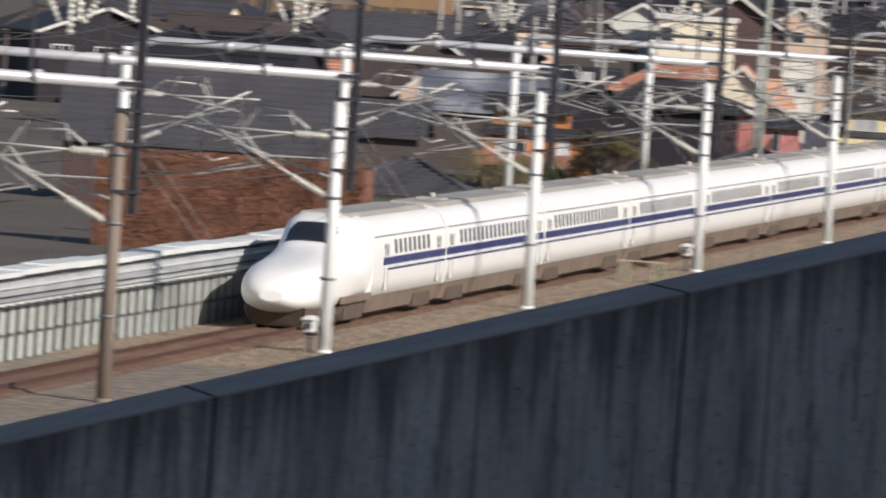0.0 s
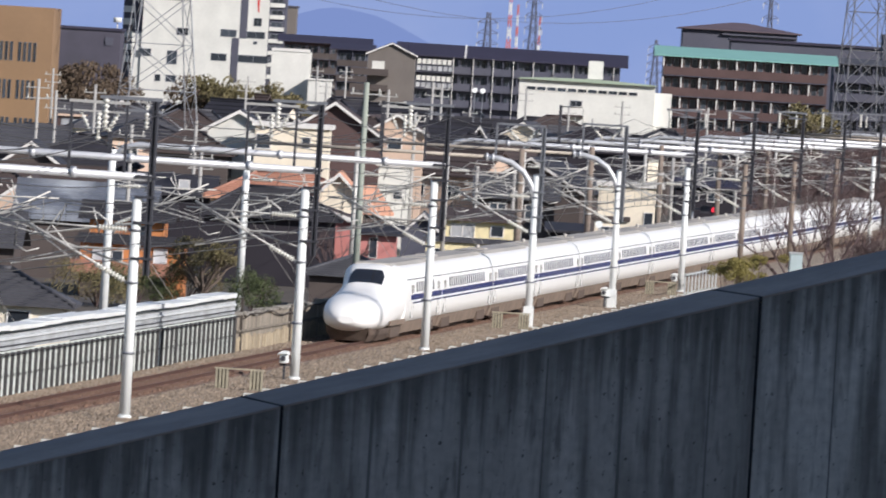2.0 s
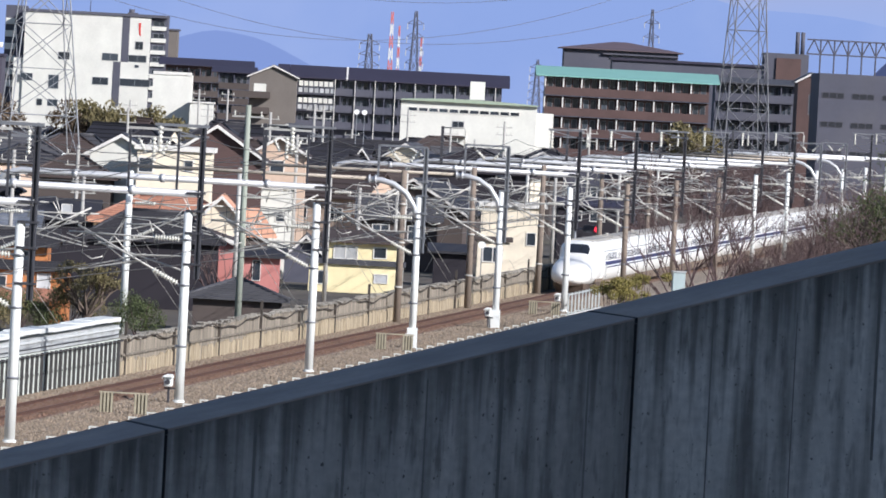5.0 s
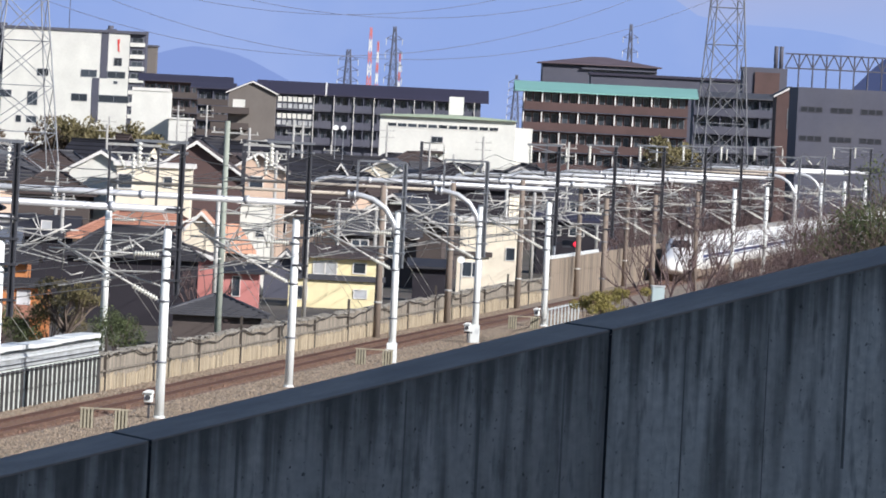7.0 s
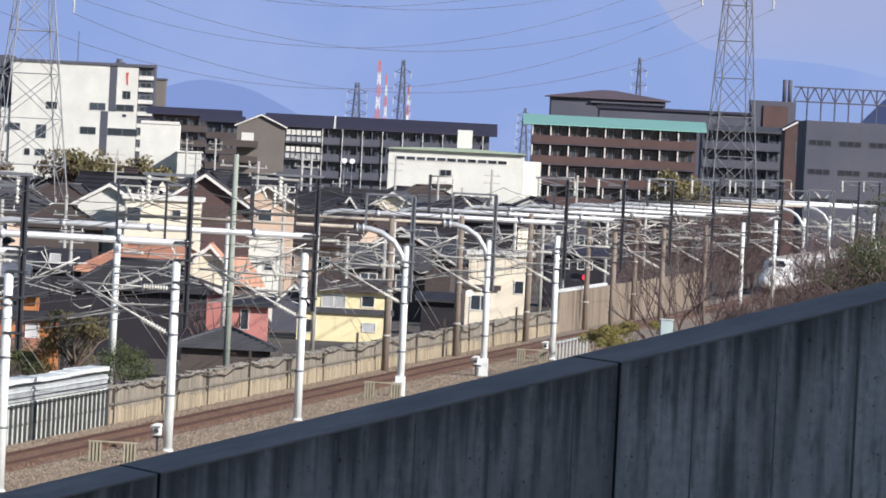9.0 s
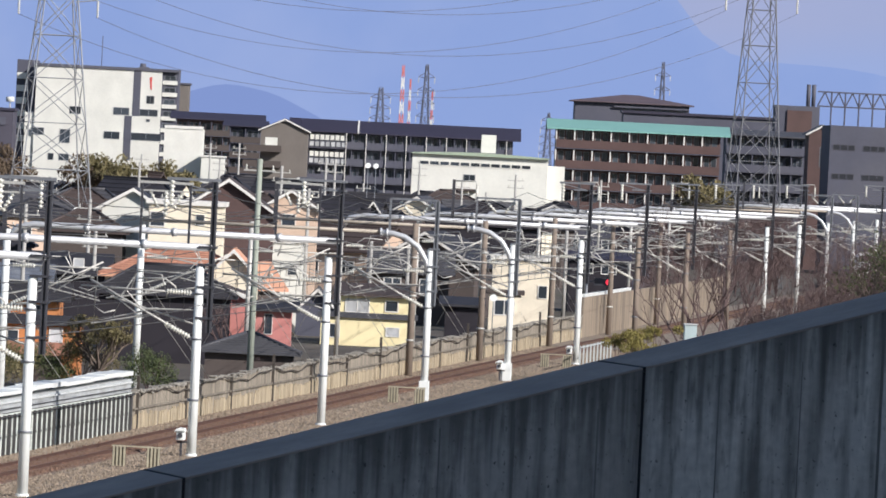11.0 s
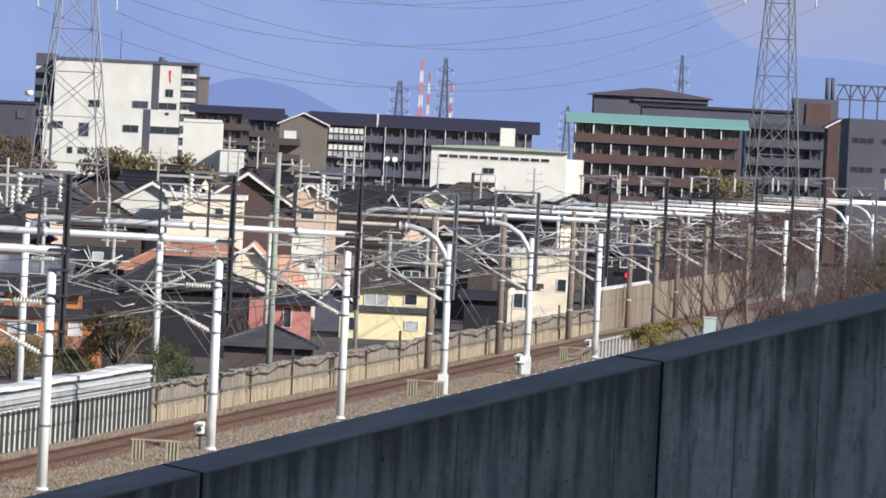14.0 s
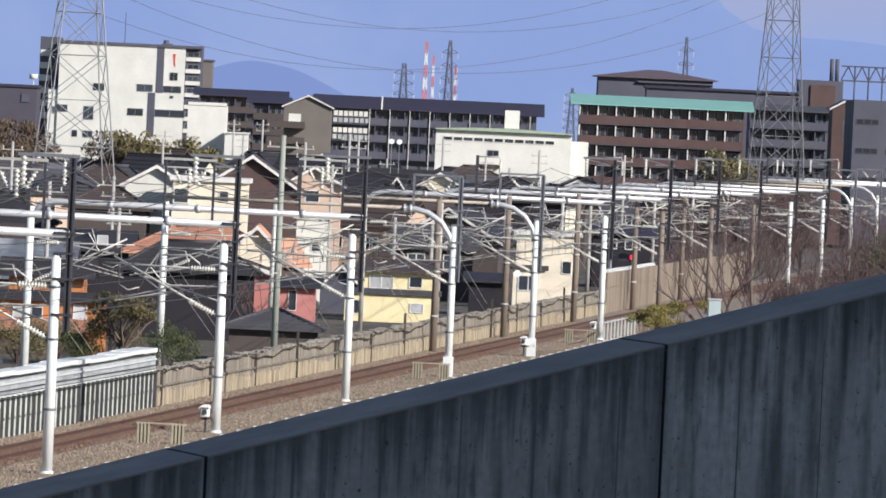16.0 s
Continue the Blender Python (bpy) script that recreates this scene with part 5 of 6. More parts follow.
gallery_block(-231.68, 1705.07, 17.86, 0.12, 140, 10, 4, 25, 7, M_BROWNWALL, M_DIMWALL, M_PURPLE, 9, "brown apartment block with a plum roof", M_GREYWALL)
b, H, U = gallery_block(-178.44, 1489.41, 16.49, 0.10, 368, 11, 3, 30, 14, M_GREYWALL, M_GREYWALL, M_PURPLE, 17, "long grey apartment block with open galleries and plum roof", M_GREYWALL, 4)
for k in range(2):
    for i in range(7):
        part_box("bedding", ((4 + 9 * i) * U, (11 + 9 * i) * U, -1.45, -1.26, H - (18 + 30 * k) * U, H - (9 + 30 * k) * U), M_STUCCO, b, "pale bedding hung out on a balcony")
        window(b, (3 + 9.6 * i) * U, H - (30 + 30 * k) * U, 8 * U, 9 * U, M_CURTAIN, y=-1.25)
d_, rise_ = 11, 17 * U
s_ = rise_ / (d_ / 2)
for x0, x1, lift, m_, word in ((-36 * U, -1.45, 0.0, M_PURPLE, "roof"), (88 * U, 91 * U, 0.06, M_TRIM, "verge_board")):
    bm = bmesh.new()
    q_ = [(-1.4, H - 1.4 * s_), (d_ / 2, H + rise_), (d_ + 1.4, H - 1.4 * s_), (d_ + 1.4, H - 1.4 * s_ + .2 + lift), (d_ / 2, H + rise_ + .22 + lift), (-1.4, H - 1.4 * s_ + .2 + lift)]
    va, vb = [bm.verts.new((x0, p, q)) for p, q in q_], [bm.verts.new((x1, p, q)) for p, q in q_]
    bm.faces.new(va), bm.faces.new(vb[::-1])
    for i in range(6):
        bm.faces.new((va[(i + 1) % 6], va[i], vb[i], vb[(i + 1) % 6]))
    part(word, bm, m_, b, "pale verge board" if lift else "")
for k in range(9):
    part_box("pipe", ((68 + 36 * k) * U, (69.2 + 36 * k) * U, -1.5, -1.3, 0, H - 4 * U), M_TRIM, b, "pale downpipe")
b, H, U = building(-185.66, 1478.59, 16.05, 0.10, 84, 12, M_GABLE, "grey-brown gabled end of the apartment block", "apartment block", "apartment_building")
roof_front(b, 84 * U, 12, H, 19 * U, M_PURPLE, M_GABLE, 0.5)
part_box("panel", (8 * U, 30 * U, -0.06, 0.0, H - 30 * U, H - 14 * U), M_STUCCO, b, "pale wall panel")
for i in range(2):
    part_box("stair", (-30 * U, 38 * U, -2.2, -0.1, H - (40 + 28 * i) * U, H - (28 + 28 * i) * U), M_DIMWALL, b, "dark outside stair landing")
b, H, U = gallery_block(-197.52, 1527.63, 16.55, 0.10, 56, 10, 3, 28, 2, M_GREYWALL, M_DIMWALL, M_PURPLE, 8, "grey apartment block with dark balconies", M_GREYWALL)

# white hall with a shallow arched roof
b, H, U = building(-117.08, 1093.58, 13.47, 0.07, 256, 22, M_STUCCO, "white hall with a shallow roof and high window strip", "hall", "hall")
bm = bmesh.new()
prism(bm, [(-4 * U, H), (0, H + 0.1)] + [(256 * U * i / 10, H + 0.15 + 0.3 * math.sin(math.pi * i / 10)) for i in range(11)] + [(260 * U, H)], -0.6, 22.5)
part("roof", bm, mat("green_roof_edge", (0.35, 0.42, 0.32), 0.6), b, "pale green roof edge")
for k in range(11):
    window(b, (14 + 19.2 * k) * U, H - 20 * U, 17.5 * U, 7.5 * U, y=-0.01, frame_m=M_TRIM)
window(b, 98 * U, H - 48 * U, 22 * U, 13 * U, y=-0.01)
part_box("annex", (256 * U, 288 * U, 2, 14, 0, H - 12 * U), M_STUCCO, b, "white annex")
part_box("roof_tank", (129 * U, 157 * U, 8, 11, H + 0.5, H + 2.9), M_STUCCO, b, "white roof tank")
part_box("awning", (80 * U, 126 * U, -1.5, -0.02, H - 66 * U, H - 62 * U), M_BROWNROOF, b, "brown awning")

# block with the teal roof
b, H, U = gallery_block(-105.55, 1175.30, 18.07, 0.08, 290, 12, 4, 36, 9, M_BROWNWALL, M_BROWNWALL, M_TEAL, 13, "brown apartment block with a teal sheet-metal roof", M_TRIM, 2)
b, H, U = building(-117.99, 1345.01, 23.10, 0.09, 205, 16, M_GREYWALL, "grey building with a plum hipped roof", "building")
roof_hip(b, 205 * U, 16, H, 15 * U, M_PLUM, 0.8)
part_box("cornice", (70 * U, 205 * U, -0.6, -0.02, H - 9 * U, H - 6 * U), M_GREYWALL, b)
for k in range(6):
    window(b, (86 + 19 * k) * U, H - 20 * U, 14 * U, 9 * U)
b, H, U = building(-106.91, 1305.92, 21.27, 0.09, 270, 12, M_GREYWALL, "long grey flat-roofed building", "building")
part_box("roof", (-.3, 270 * U, -.4, 12, H, H + 0.4), M_PURPLE, b)
gallery_block(-85.09, 1227.73, 18.46, 0.08, 145, 12, 4, 34, 6, M_GREYWALL, M_GREYWALL, M_SLATE, 8, "grey flats with recessed balconies", M_GREYWALL, 2)
b, H, U = building(-81.29, 1278.47, 23.49, 0.09, 75, 10, M_GREYWALL, "grey factory stair block", "factory")
part_box("recess", (20 * U, 62 * U, -0.3, 0, H - 48 * U, H - 8 * U), M_BROWNWALL, b, "brown louvred wall")
for k in range(2):
    bm = bmesh.new()
    tube(bm, ((56 + 9 * k) * U, 3, H), ((56 + 9 * k) * U, 3, H + 3.4), 0.32, 10)
    part("chimney", bm, M_GREYWALL, b, "short grey stack")
b, H, U = building(-71.24, 1199.02, 19.12, 0.08, 50, 12, M_BROWNWALL, "brown brick factory end with a gable", "factory")
roof_front(b, 50 * U, 12, H, 14 * U, M_SLATE, M_BROWNWALL)
window(b, 20 * U, H - 60 * U, 20 * U, 36 * U)
b, H, U = building(-65.39, 1149.37, 20.17, 0.08, 260, 25, M_GREYWALL, "long grey factory with window strips", "factory")
for r_ in range(3):
    for k in range(16):
        if k % 4 < 3:
            window(b, (6 + 13 * k) * U, H - (42 + 50 * r_) * U, 11.5 * U, 9 * U, M_DARKPANE, frame_m=M_DARK)
bm = bmesh.new()
for k in range(12):
    tube(bm, ((-20 + 24 * k) * U, 8, H + 2.6), ((-8 + 24 * k) * U, 8, H + 4.6), 0.1, 5)
    tube(bm, ((-8 + 24 * k) * U, 8, H + 4.6), ((4 + 24 * k) * U, 8, H + 2.6), 0.1, 5)
    tube(bm, ((4 + 24 * k) * U, 8, H), ((4 + 24 * k) * U, 8, H + 4.6), 0.12, 5)
box(bm, -20 * U, 260 * U, 7.8, 8.2, H + 2.5, H + 2.7)
box(bm, -20 * U, 260 * U, 7.8, 8.2, H + 4.5, H + 4.7)
part("pipe_bridge", bm, M_GREYWALL, b, "steel truss pipe bridge on the roof")
# low blocks along the horizon
rng = random.Random(21)
for k in range(46):
    dist, a = rng.uniform(1350, 2300), radians(rng.uniform(2.2, 12.5))
    w, d, h = rng.uniform(12, 34), rng.uniform(9, 14), rng.uniform(6.5, 12.5)
    m_ = rng.choice((M_GREYWALL, M_DIMWALL, M_DIMWALL, M_BROWNWALL, M_GREYWALL))
    if 7.95 < math.degrees(a) and dist < 1780:
        continue
    b, H, U = building(-dist * math.sin(a), dist * math.cos(a), h, 1.0, w, d, m_, "distant low block among the roofs of the town", "building")
    part_box("roof", (-0.4, w + 0.4, -0.4, d + 0.4, H, H + 0.5), M_PURPLE, b)
    for i in range(int(w / 4)):
        window(b, 1.2 + 4 * i, H - 2.4, 2.2, 1.3)
b, H, U = building(-245.69, 1482.37, 17.08, 0.10, 145, 14, M_DUSK, "dark plum-grey block beside the tall white building", "building")
part_box("roof", (-.3, 145 * U + .3, -.3, 14, H, H + 0.5), M_PURPLE, b)
part_box("vent", (118 * U, 132 * U, -0.2, 0.0, H - 26 * U, H - 12 * U), M_GREYWALL, b, "grey vent")
bm = bmesh.new()
tube(bm, (136 * U, 4, H), (136 * U, 4, H + 1.6), 0.1, 6)
tube(bm, (136 * U, 4, H + 1.6), (136 * U, 4, H + 2.5), 0.75, 12)
part("roof_tank", bm, M_STUCCO, b, "white round tank on a post")
# tan office block
b, H, U = building(-176.58, 886.47, 18.10, 0.06, 512, 14, M_TAN, "tan tiled office block with narrow grouped windows", "office block", "office_building")
for r_ in range(6):
    for g in range(11):
        for k in range(4):
            window(b, (510 - 58 - 42 * g + 9 * k) * U, H - (132 + 68 * (r_ - 1)) * U - 34 * U, 5 * U, 34 * U, y=-0.01)
for k in range(5):
    part_box("seam", ((90 + 80 * k) * U, (91 + 80 * k) * U, -0.03, 0.0, 0, H), M_DIMWALL, b)
# low red-trimmed shop roof behind the trees
b, H, U = building(-141.76, 870.21, 7.01, 0.06, 190, 8, M_BROWNWALL, "low shop with a pale red fascia", "shop", "shop")
part_box("fascia", (0, 190 * U, -0.3, -0.01, H - 4 * U, H), M_PEACH, b, "pale red fascia")
for k in range(9):
    window(b, (6 + 20 * k) * U, H - 20 * U, 15 * U, 12 * U, M_CURTAIN)


# ---- pylons and masts ----
def pylon(x, y, h, w0, w1, material, label, bays=9, arms=(), r=0.09, name="pylon"):
    ob = thing(name, pose(x, y, -0.5, 0, 0, VIEW + 12), label, "pylon")
    legs, br = [bmesh.new() for _ in range(4)], bmesh.new()
    zs = [h * (1 - (1 - i / bays) ** 1.25) for i in range(bays + 1)]
    half = [(w0 + (w1 - w0) * z / h) / 2 for z in zs]
    c = ((-1, -1), (1, -1), (1, 1), (-1, 1))
    for i in range(bays):
        for j in range(4):
            (ax, ay), (bx, by) = c[j], c[(j + 1) % 4]
            p, q = half[i], half[i + 1]
            tube(br, (ax * p, ay * p, zs[i]), (bx * q, by * q, zs[i + 1]), r * .6, 4)
            tube(br, (bx * p, by * p, zs[i]), (ax * q, ay * q, zs[i + 1]), r * .6, 4)
            tube(br, (ax * q, ay * q, zs[i + 1]), (bx * q, by * q, zs[i + 1]), r * .6, 4)
    for j, lg in enumerate(legs):
        bent(lg, [(c[j][0] * p, c[j][1] * p, z) for p, z in zip(half, zs)], r, 6)
        part("leg", lg, material, ob)
    tagged(part("bracing", br, material, ob), kind="stuff")
    for z, reach in arms:
        w = (w0 + (w1 - w0) * z / h) / 2
        for s in (-1, 1):
            bm = bmesh.new()
            tube(bm, (s * w, 0, z), (s * reach, 0, z + .3), r * .8, 4)
            tube(bm, (s * w, 0, z + 1.4), (s * reach, 0, z + .3), r * .8, 4)
            arm = part("crossarm", bm, material, ob)
            bm = bmesh.new()
            ribbed(bm, (s * reach, 0, z + .2), (s * reach, 0, z - 1.6), 0.16, 8)
            part("insulator", bm, M_INSUL, arm)
    return ob


pylon(PYLON_R[0], PYLON_R[1], 50, 6.7, 1.0, M_STEELDIM, "tall grey lattice power pylon", 12, ARMS_R, 0.08)
pylon(PYLON_L[0], PYLON_L[1], 43, 9.2, 0.9, M_STEELFAR, "tall pale grey lattice power pylon", 10, ARMS_L, 0.08)
for x, y, top, w0, w1, a in FAR_PYLONS:
    pylon(x, y, top, w0, w1 * 0.35, M_DARKPYLON, "distant dark lattice power pylon", 9, [(top * k, a * (1.15 - 0.3 * k)) for k in (0.5, 0.6, 0.7, 0.8, 0.9)], 0.13)
for x, y, top, w in FAR_MASTS:
    w *= 0.62
    ob = thing("radio_mast", pose(x, y, -0.5), "distant red and white banded radio mast", "mast")
    for k in range(10):
        bm = bmesh.new()
        wa, wb = w * (1 - k / 14), w * (1 - (k + 1) / 14)
        for sx, sy in ((-1, -1), (1, -1), (1, 1), (-1, 1)):
            tube(bm, (sx * wa / 2, sy * wa / 2, top * k / 10), (sx * wb / 2, sy * wb / 2, top * (k + 1) / 10), 0.12, 5)
            tube(bm, (sx * wa / 2, sy * wa / 2, top * k / 10), (-sx * wb / 2, sy * wb / 2, top * (k + 1) / 10), 0.09, 4)
        part("section", bm, M_MASTRED if k % 2 else M_STUCCO, ob, "red section" if k % 2 else "white section")
# high-voltage cables over the town
for (xa, ya, za), (xb, yb, zb), sag in CABLES:
    bm = bmesh.new()
    pts = [(xa + (xb - xa) * k / 24, ya + (yb - ya) * k / 24, za + (zb - za) * k / 24 - sag * 4 * (k / 24) * (1 - k / 24)) for k in range(25)]
    bent(bm, pts, 0.03, 4)
    solid("power_cable", bm, M_DARKPYLON, "thin high-voltage cable sagging across the sky", "cable", "cables between the pylons")


# ---- utility poles ----
def utility_pole(x, y, h, r, material, label, arms=2, wires=True):
    ob = thing("utility_pole", pose(x, y, -0.5), label, "utility pole")
    bm = bmesh.new()
    tube(bm, (0, 0, 0), (0, 0, h + 0.5), r, 10, r * 0.75)
    part("pole", bm, material, ob)
    for i in range(arms):
        z = h - 0.2 - 0.8 * i
        part_box("crossarm", (-0.9, 0.9, -0.05, 0.05, z, z + 0.09), M_GALV, ob)
        for k in range(3):
            bm = bmesh.new()
            ribbed(bm, (-0.75 + 0.75 * k, 0, z + 0.09), (-0.75 + 0.75 * k, 0, z + 0.36), 0.07, 3)
            part("insulator", bm, M_INSUL, ob)
    return ob


utility_pole(UP[0][0], UP[0][1], UP[0][2], 0.2, mat("green_grey_pole", (0.30, 0.33, 0.28), 0.7), "tall green-grey steel pole behind the fence", 1)
for x, y, h in UP[1:]:
    utility_pole(x, y, h, 0.17, M_CONC, "grey concrete utility pole in the town", 2)
rng = random.Random(5)
for k in range(26):
    d, a = rng.uniform(520, 1050), radians(rng.uniform(3.6, 9.5))
    x, y = -d * math.sin(a), d * math.cos(a)
    if x < -70:
        utility_pole(x, y, rng.uniform(9, 12), 0.16, M_CONC, "grey concrete utility pole in the town", 2)
# brown concrete poles on the fence side of the line
for y, h in ((521, 9.6), (566, 9.6), (619, 9.6), (672, 9.4), (722, 9.4)):
    ob = thing("concrete_pole", pose(-55.35, y, 0), "brown concrete pole standing by the timber fence", "pole", "concrete poles by the fence")
    bm = bmesh.new()
    tube(bm, (0, 0, -0.1), (0, 0, h), 0.24, 12, 0.18)
    part("shaft", bm, M_BROWNPOLE, ob)
    for z in (2.2, 5.0, 7.4):
        bm = bmesh.new()
        tube(bm, (0, 0, z), (0, 0, z + 0.12), 0.27, 12)
        part("band", bm, M_GALV, ob, "steel clamp band")


# ---- satellite dishes on tall masts among the roofs ----
for x, y, z in ((-100.49, 894.19, 12.03), (-100.20, 899.25, 12.00), (-82.08, 755.27, 7.11), (-102.24, 692.83, 7.56), (-96.90, 683.35, 9.07), (-64.07, 664.59, 2.58)):
    ob = thing("satellite_dish", pose(x, y, -0.5, 0, 0, VIEW), "small white satellite dish on a thin mast", "satellite dish", "dishes among the roofs")
    bm = bmesh.new()
    tube(bm, (0, 0.1, 0), (0, 0.1, z + 0.5), 0.04, 6)
    part("mast", bm, M_GREYPOST, ob)
    bm = bmesh.new()
    tube(bm, (0, -0.1, z + 0.55), (0, 0.04, z + 0.5), 0.3, 14, 0.12)
    part("dish", bm, M_WHITE, ob, "white round dish")


# ---- trees ----
def leaves(bm, centre, radius, n, size, rng, squash=0.8, slim=0.5):
    for _ in range(n):
        while True:
            p = Vector((rng.uniform(-1, 1), rng.uniform(-1, 1), rng.uniform(-1, 1)))
            if 0.15 < p.length < 1:
                break
        p = centre + Vector((p.x * radius, p.y * radius, p.z * radius * squash))
        q = Euler((rng.uniform(0, 6.3), rng.uniform(0, 6.3), rng.uniform(0, 6.3))).to_matrix()
        s = size * rng.uniform(0.6, 1.4)
        v = [bm.verts.new(p + q @ Vector(c)) for c in ((-s, 0, 0), (0, -s * slim, s * .15), (s, 0, 0), (0, s * slim, s * .15))]
        bm.faces.new(v)


def branch(bm, a, d, length, r, depth, rng, tips):
    b = a + d * length
    tube(bm, a, b, r, 5, r * 0.62)
    if depth == 0:
        tips.append(b)
        return
    for k in range(3):
        t = rng.uniform(0.55, 1.0)
        q = Vector((rng.uniform(-1, 1), rng.uniform(-1, 1), rng.uniform(0.0, 0.9)))
        branch(bm, a.lerp(b, t), (d * 0.9 + q * 0.75).normalized(), length * rng.uniform(0.55, 0.8), r * 0.55, depth - 1, rng, tips)


def tree(x, y, h, spread, leaf, label, seed, n=240, size=0.35, bare=False, trunk=0.18, z0=-0.5):
    rng = random.Random(seed)
    ob = thing("tree", pose(x, y, z0), label, "tree")
    bm, tips = bmesh.new(), []
    lean = Vector((rng.uniform(-.1, .1), rng.uniform(-.1, .1), 1)).normalized()
    tube(bm, Vector((0, 0, 0)), lean * h * 0.3, trunk, 8, trunk * 0.8)
    base = part("trunk", bm, M_TWIG if bare else M_BARK, ob)
    for k in range(4 if bare else 6):
        bm = bmesh.new()
        q = Vector((math.cos(k * 1.05 + seed), math.sin(k * 1.05 + seed), rng.uniform(0.9, 2.4))).normalized()
        branch(bm, lean * h * rng.uniform(0.14, 0.3), q, h * rng.uniform(0.26, 0.36), trunk * 0.6, 4 if bare and h > 11 else 3, rng, tips)
        part("limb", bm, M_TWIG if bare else M_BARK, base)
    if not bare:
        bm = bmesh.new()
        for t in rng.sample(tips, min(len(tips), n // (8 if size < 0.2 else 5))):
            leaves(bm, Vector((t.x * spread, t.y * spread, t.z)), h * 0.1, 90 if size > 0.2 else 110, size, rng)
        part("crown", bm, leaf, ob, "clumped foliage")
    return ob


for i, (x, y, h, sp, leaf, bare) in enumerate(TREES):
    tree(x, y, h, sp, leaf, "bare twiggy winter tree beside the line" if bare else "tree with dull green foliage", 30 + i, bare=bare, size=0.085 if y < 620 else 0.24, trunk=0.14 if bare else 0.2)
for i, (x, y, h, r, leaf, size) in enumerate(BUSHES):
    rng = random.Random(70 + i)
    ob = thing("bush", pose(x, y, -0.5), "rounded leafy shrub growing among the houses" if y > 600 or x < -57 else "shrub beside the railway line", "bush")
    bm = bmesh.new()
    for k in range(7):
        tube(bm, (0, 0, 0), (rng.uniform(-r, r) * .7, rng.uniform(-r, r) * .7, h * rng.uniform(.6, .95)), 0.05, 4, 0.02)
    part("stem", bm, M_TWIG, ob)
    bm = bmesh.new()
    for k in range(16):
        leaves(bm, Vector((rng.uniform(-r, r), rng.uniform(-r, r), h * rng.uniform(.25, .95))), r * 0.42, 60 if size > 0.2 else 260, size * (2.6 if leaf == M_TWIG else 1), rng, slim=0.035 if leaf == M_TWIG else 0.5)
    part("foliage", bm, leaf, ob)

# ---- distance ----
def ridge(name, points, y, material, label, foot=-60):
    bm = bmesh.new()
    top = [bm.verts.new((x, y, z)) for x, z in points]
    low = [bm.verts.new((x, y - 40, foot)) for x, z in points]
    for i in range(len(top) - 1):
        bm.faces.new((low[i], low[i + 1], top[i + 1], top[i]))
    solid(name, bm, material, label, "mountain", kind="structure")


def hills(x0, x1, n, profile):
    return [(x0 + (x1 - x0) * i / n, profile((x0 + (x1 - x0) * i / n)) + 1.2 * noise.noise(Vector((i * 0.35, 3.1, 0)))) for i in range(n + 1)]


# distance haze is put into these flat colours, which glow without any lamp
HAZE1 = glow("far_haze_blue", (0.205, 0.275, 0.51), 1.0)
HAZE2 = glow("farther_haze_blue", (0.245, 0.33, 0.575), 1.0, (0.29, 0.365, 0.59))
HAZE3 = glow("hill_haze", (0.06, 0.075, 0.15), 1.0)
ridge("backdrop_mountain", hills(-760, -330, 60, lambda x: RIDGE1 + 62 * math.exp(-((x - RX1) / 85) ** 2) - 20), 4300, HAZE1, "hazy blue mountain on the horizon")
ridge("backdrop_mountain", hills(-900, 500, 90, lambda x: 68 + 75 / (1 + math.exp((x - RX2 + 25) / 14)) - 0.06 * max(0, x - RX2) + 3 * math.sin(x / 23)), 4450, HAZE2, "mountain range far off, pale blue haze in its glow")
ridge("backdrop_hill", hills(-170, 300, 40, lambda x: 16 + 40 / (1 + math.exp(-(x - RX3) / 9))), 3300, HAZE3, "wooded hill with dark blue haze in its glow")
m = bpy.data.materials.new("sky_glow")
m.use_nodes = True
nt = m.node_tree
nt.nodes.remove(nt.nodes["Principled BSDF"])
em = nt.nodes.new("ShaderNodeEmission")
tc = nt.nodes.new("ShaderNodeTexCoord")
sep = nt.nodes.new("ShaderNodeSeparateXYZ")
nt.links.new(tc.outputs["Object"], sep.inputs[0])
mr = nt.nodes.new("ShaderNodeMapRange")
mr.inputs[1].default_value, mr.inputs[2].default_value = 45.0, 95.0
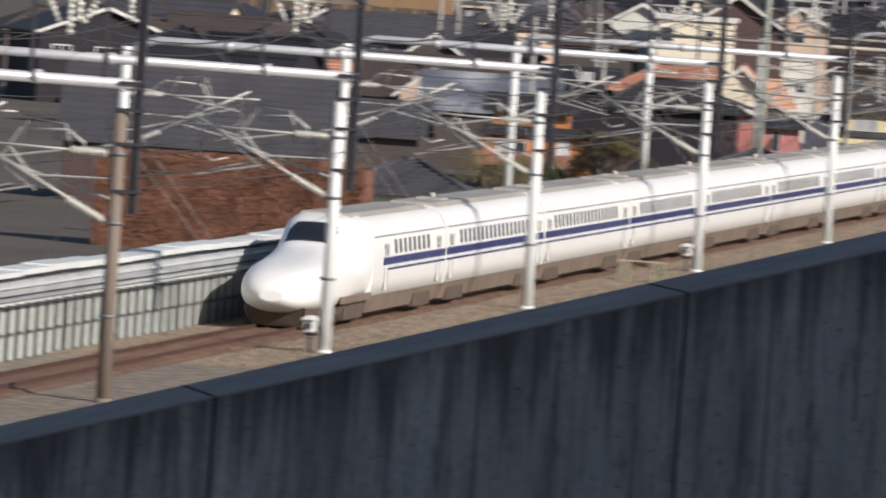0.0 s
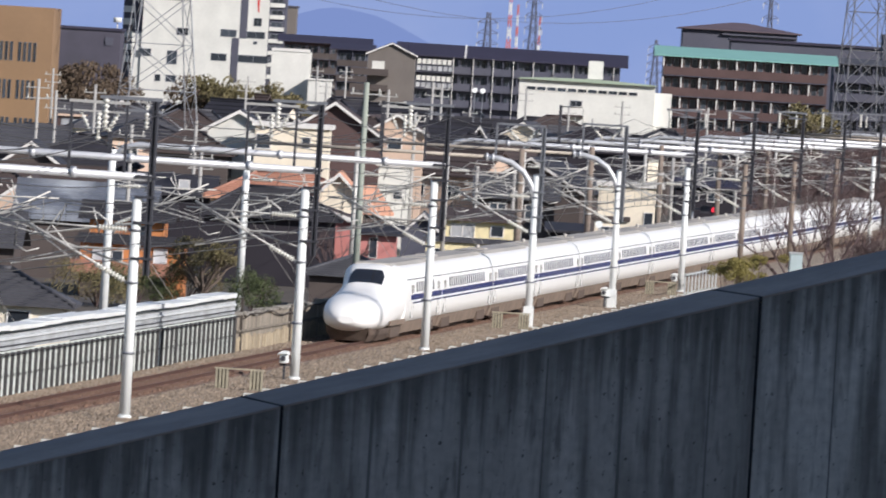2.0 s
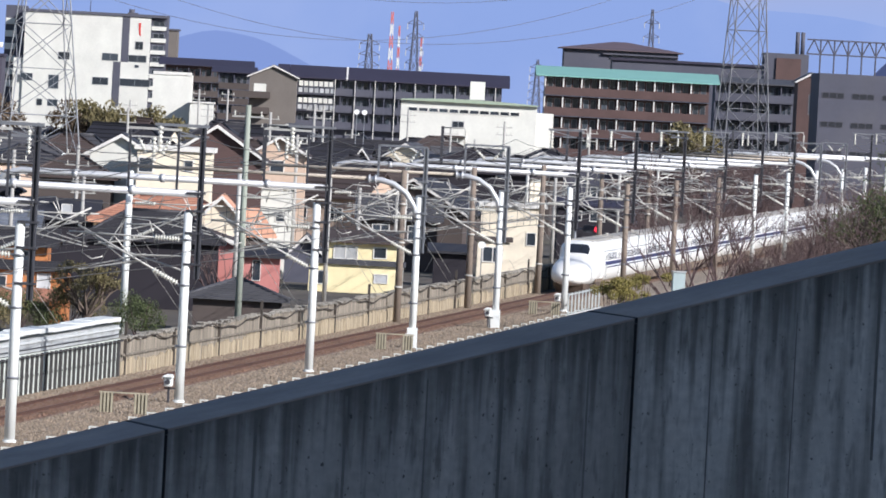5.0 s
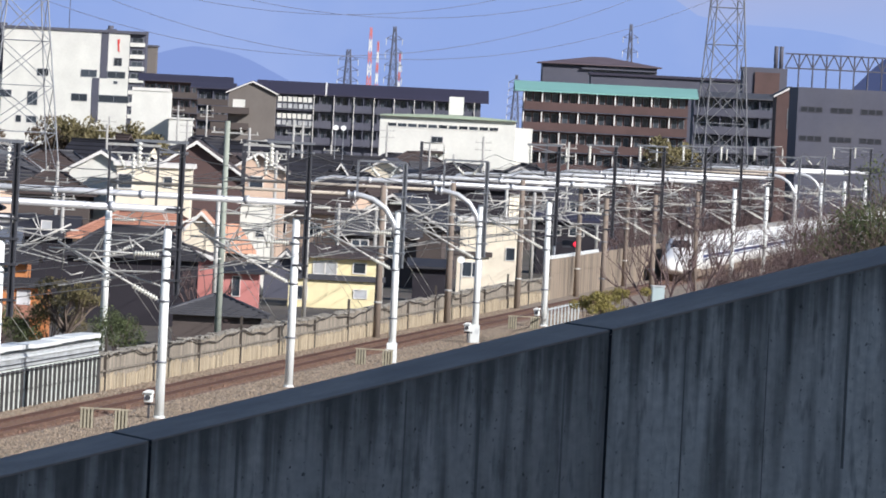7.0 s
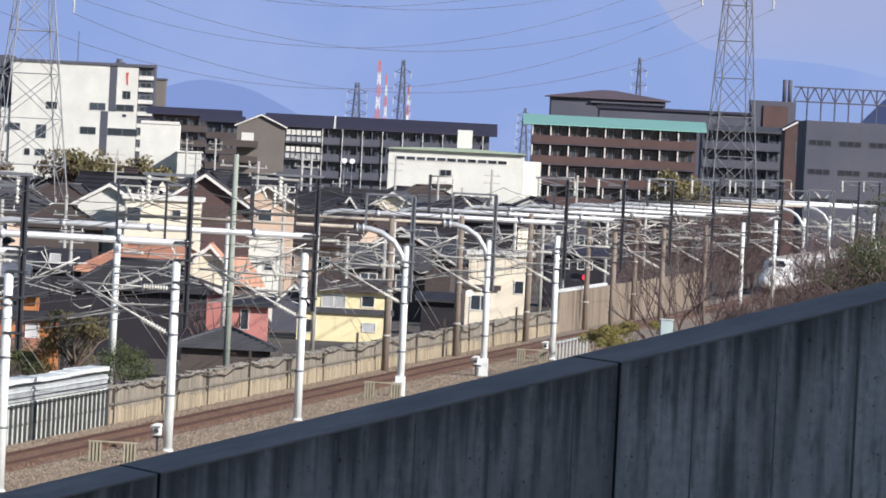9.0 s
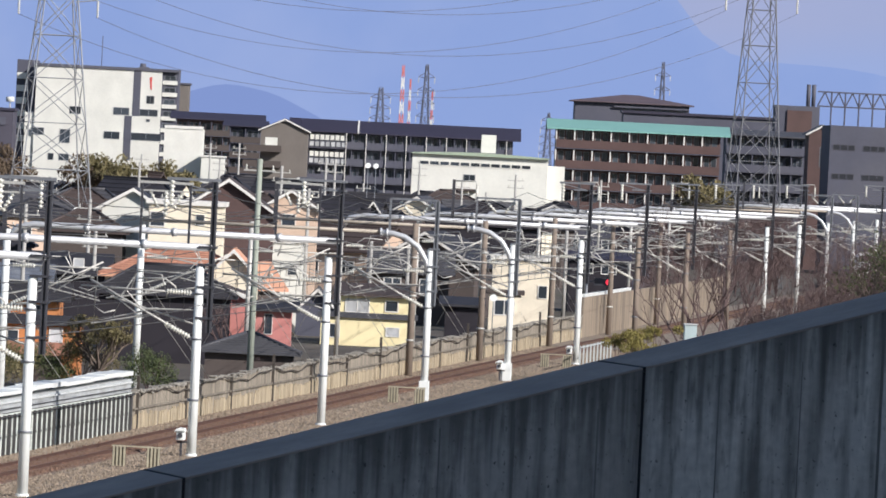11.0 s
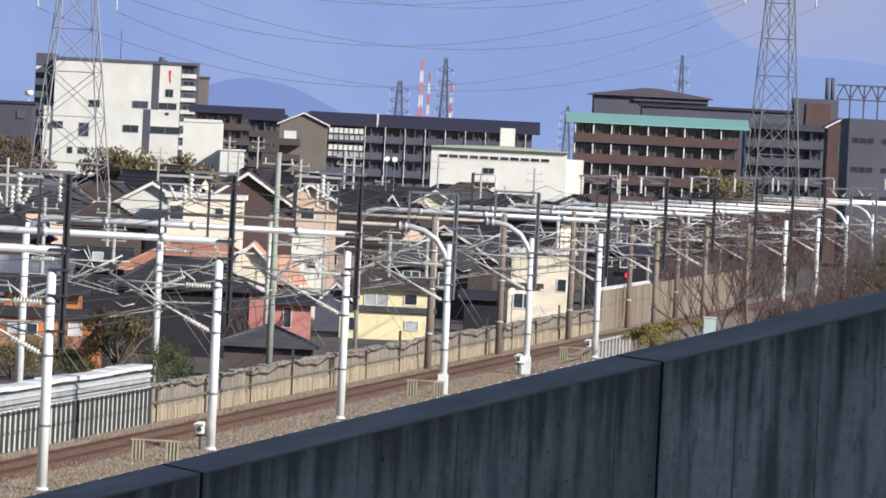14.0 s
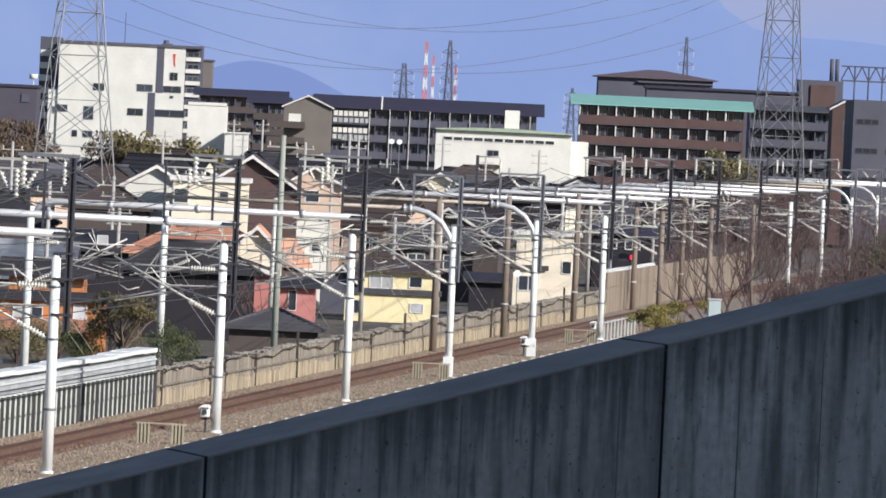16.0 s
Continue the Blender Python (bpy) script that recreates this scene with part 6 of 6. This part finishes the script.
nt.links.new(sep.outputs[2], mr.inputs[0])
cr = nt.nodes.new("ShaderNodeMix")
cr.data_type = 'RGBA'
cr.inputs["A"].default_value, cr.inputs["B"].default_value = (0.285, 0.375, 0.62, 1), (0.31, 0.36, 0.535, 1)
nt.links.new(mr.outputs[0], cr.inputs["Factor"])
ns = nt.nodes.new("ShaderNodeTexNoise")
mpn = nt.nodes.new("ShaderNodeMapping")
mpn.inputs["Scale"].default_value = (0.006, 0.006, 0.014)
nt.links.new(tc.outputs["Object"], mpn.inputs[0])
nt.links.new(mpn.outputs[0], ns.inputs[0])
ns.inputs["Scale"].default_value, ns.inputs["Detail"].default_value = 1.0, 6
cm = nt.nodes.new("ShaderNodeMapRange")
cm.inputs[1].default_value, cm.inputs[2].default_value, cm.inputs[4].default_value = 0.5, 0.75, 0.7
nt.links.new(ns.outputs[0], cm.inputs[0])
hi = nt.nodes.new("ShaderNodeMapRange")
hi.inputs[1].default_value, hi.inputs[2].default_value = 40.0, 90.0
nt.links.new(sep.outputs[2], hi.inputs[0])
mu = nt.nodes.new("ShaderNodeMath")
mu.operation = 'MULTIPLY'
nt.links.new(cm.outputs[0], mu.inputs[0]), nt.links.new(hi.outputs[0], mu.inputs[1])
c2 = nt.nodes.new("ShaderNodeMix")
c2.data_type = 'RGBA'
nt.links.new(mu.outputs[0], c2.inputs["Factor"]), nt.links.new(cr.outputs["Result"], c2.inputs["A"])
c2.inputs["B"].default_value = (0.345, 0.375, 0.535, 1)
nt.links.new(c2.outputs["Result"], em.inputs[0])
nt.links.new(em.outputs[0], nt.nodes["Material Output"].inputs[0])
bm = bmesh.new()
v = [bm.verts.new(p) for p in ((-1400, 4550, -80), (900, 4550, -80), (900, 4550, 420), (-1400, 4550, 420))]
bm.faces.new(v)
solid("backdrop_sky", bm, m, "pale lavender-blue sky with faint cloud", "sky", kind="structure")



def motions():
    walk(train, [(t, pose(TRACK, 289 + 66.2 * t, 0.22)) for t in (0.0, 4.0, 8.0, 12.0, 16.0)])


motions()
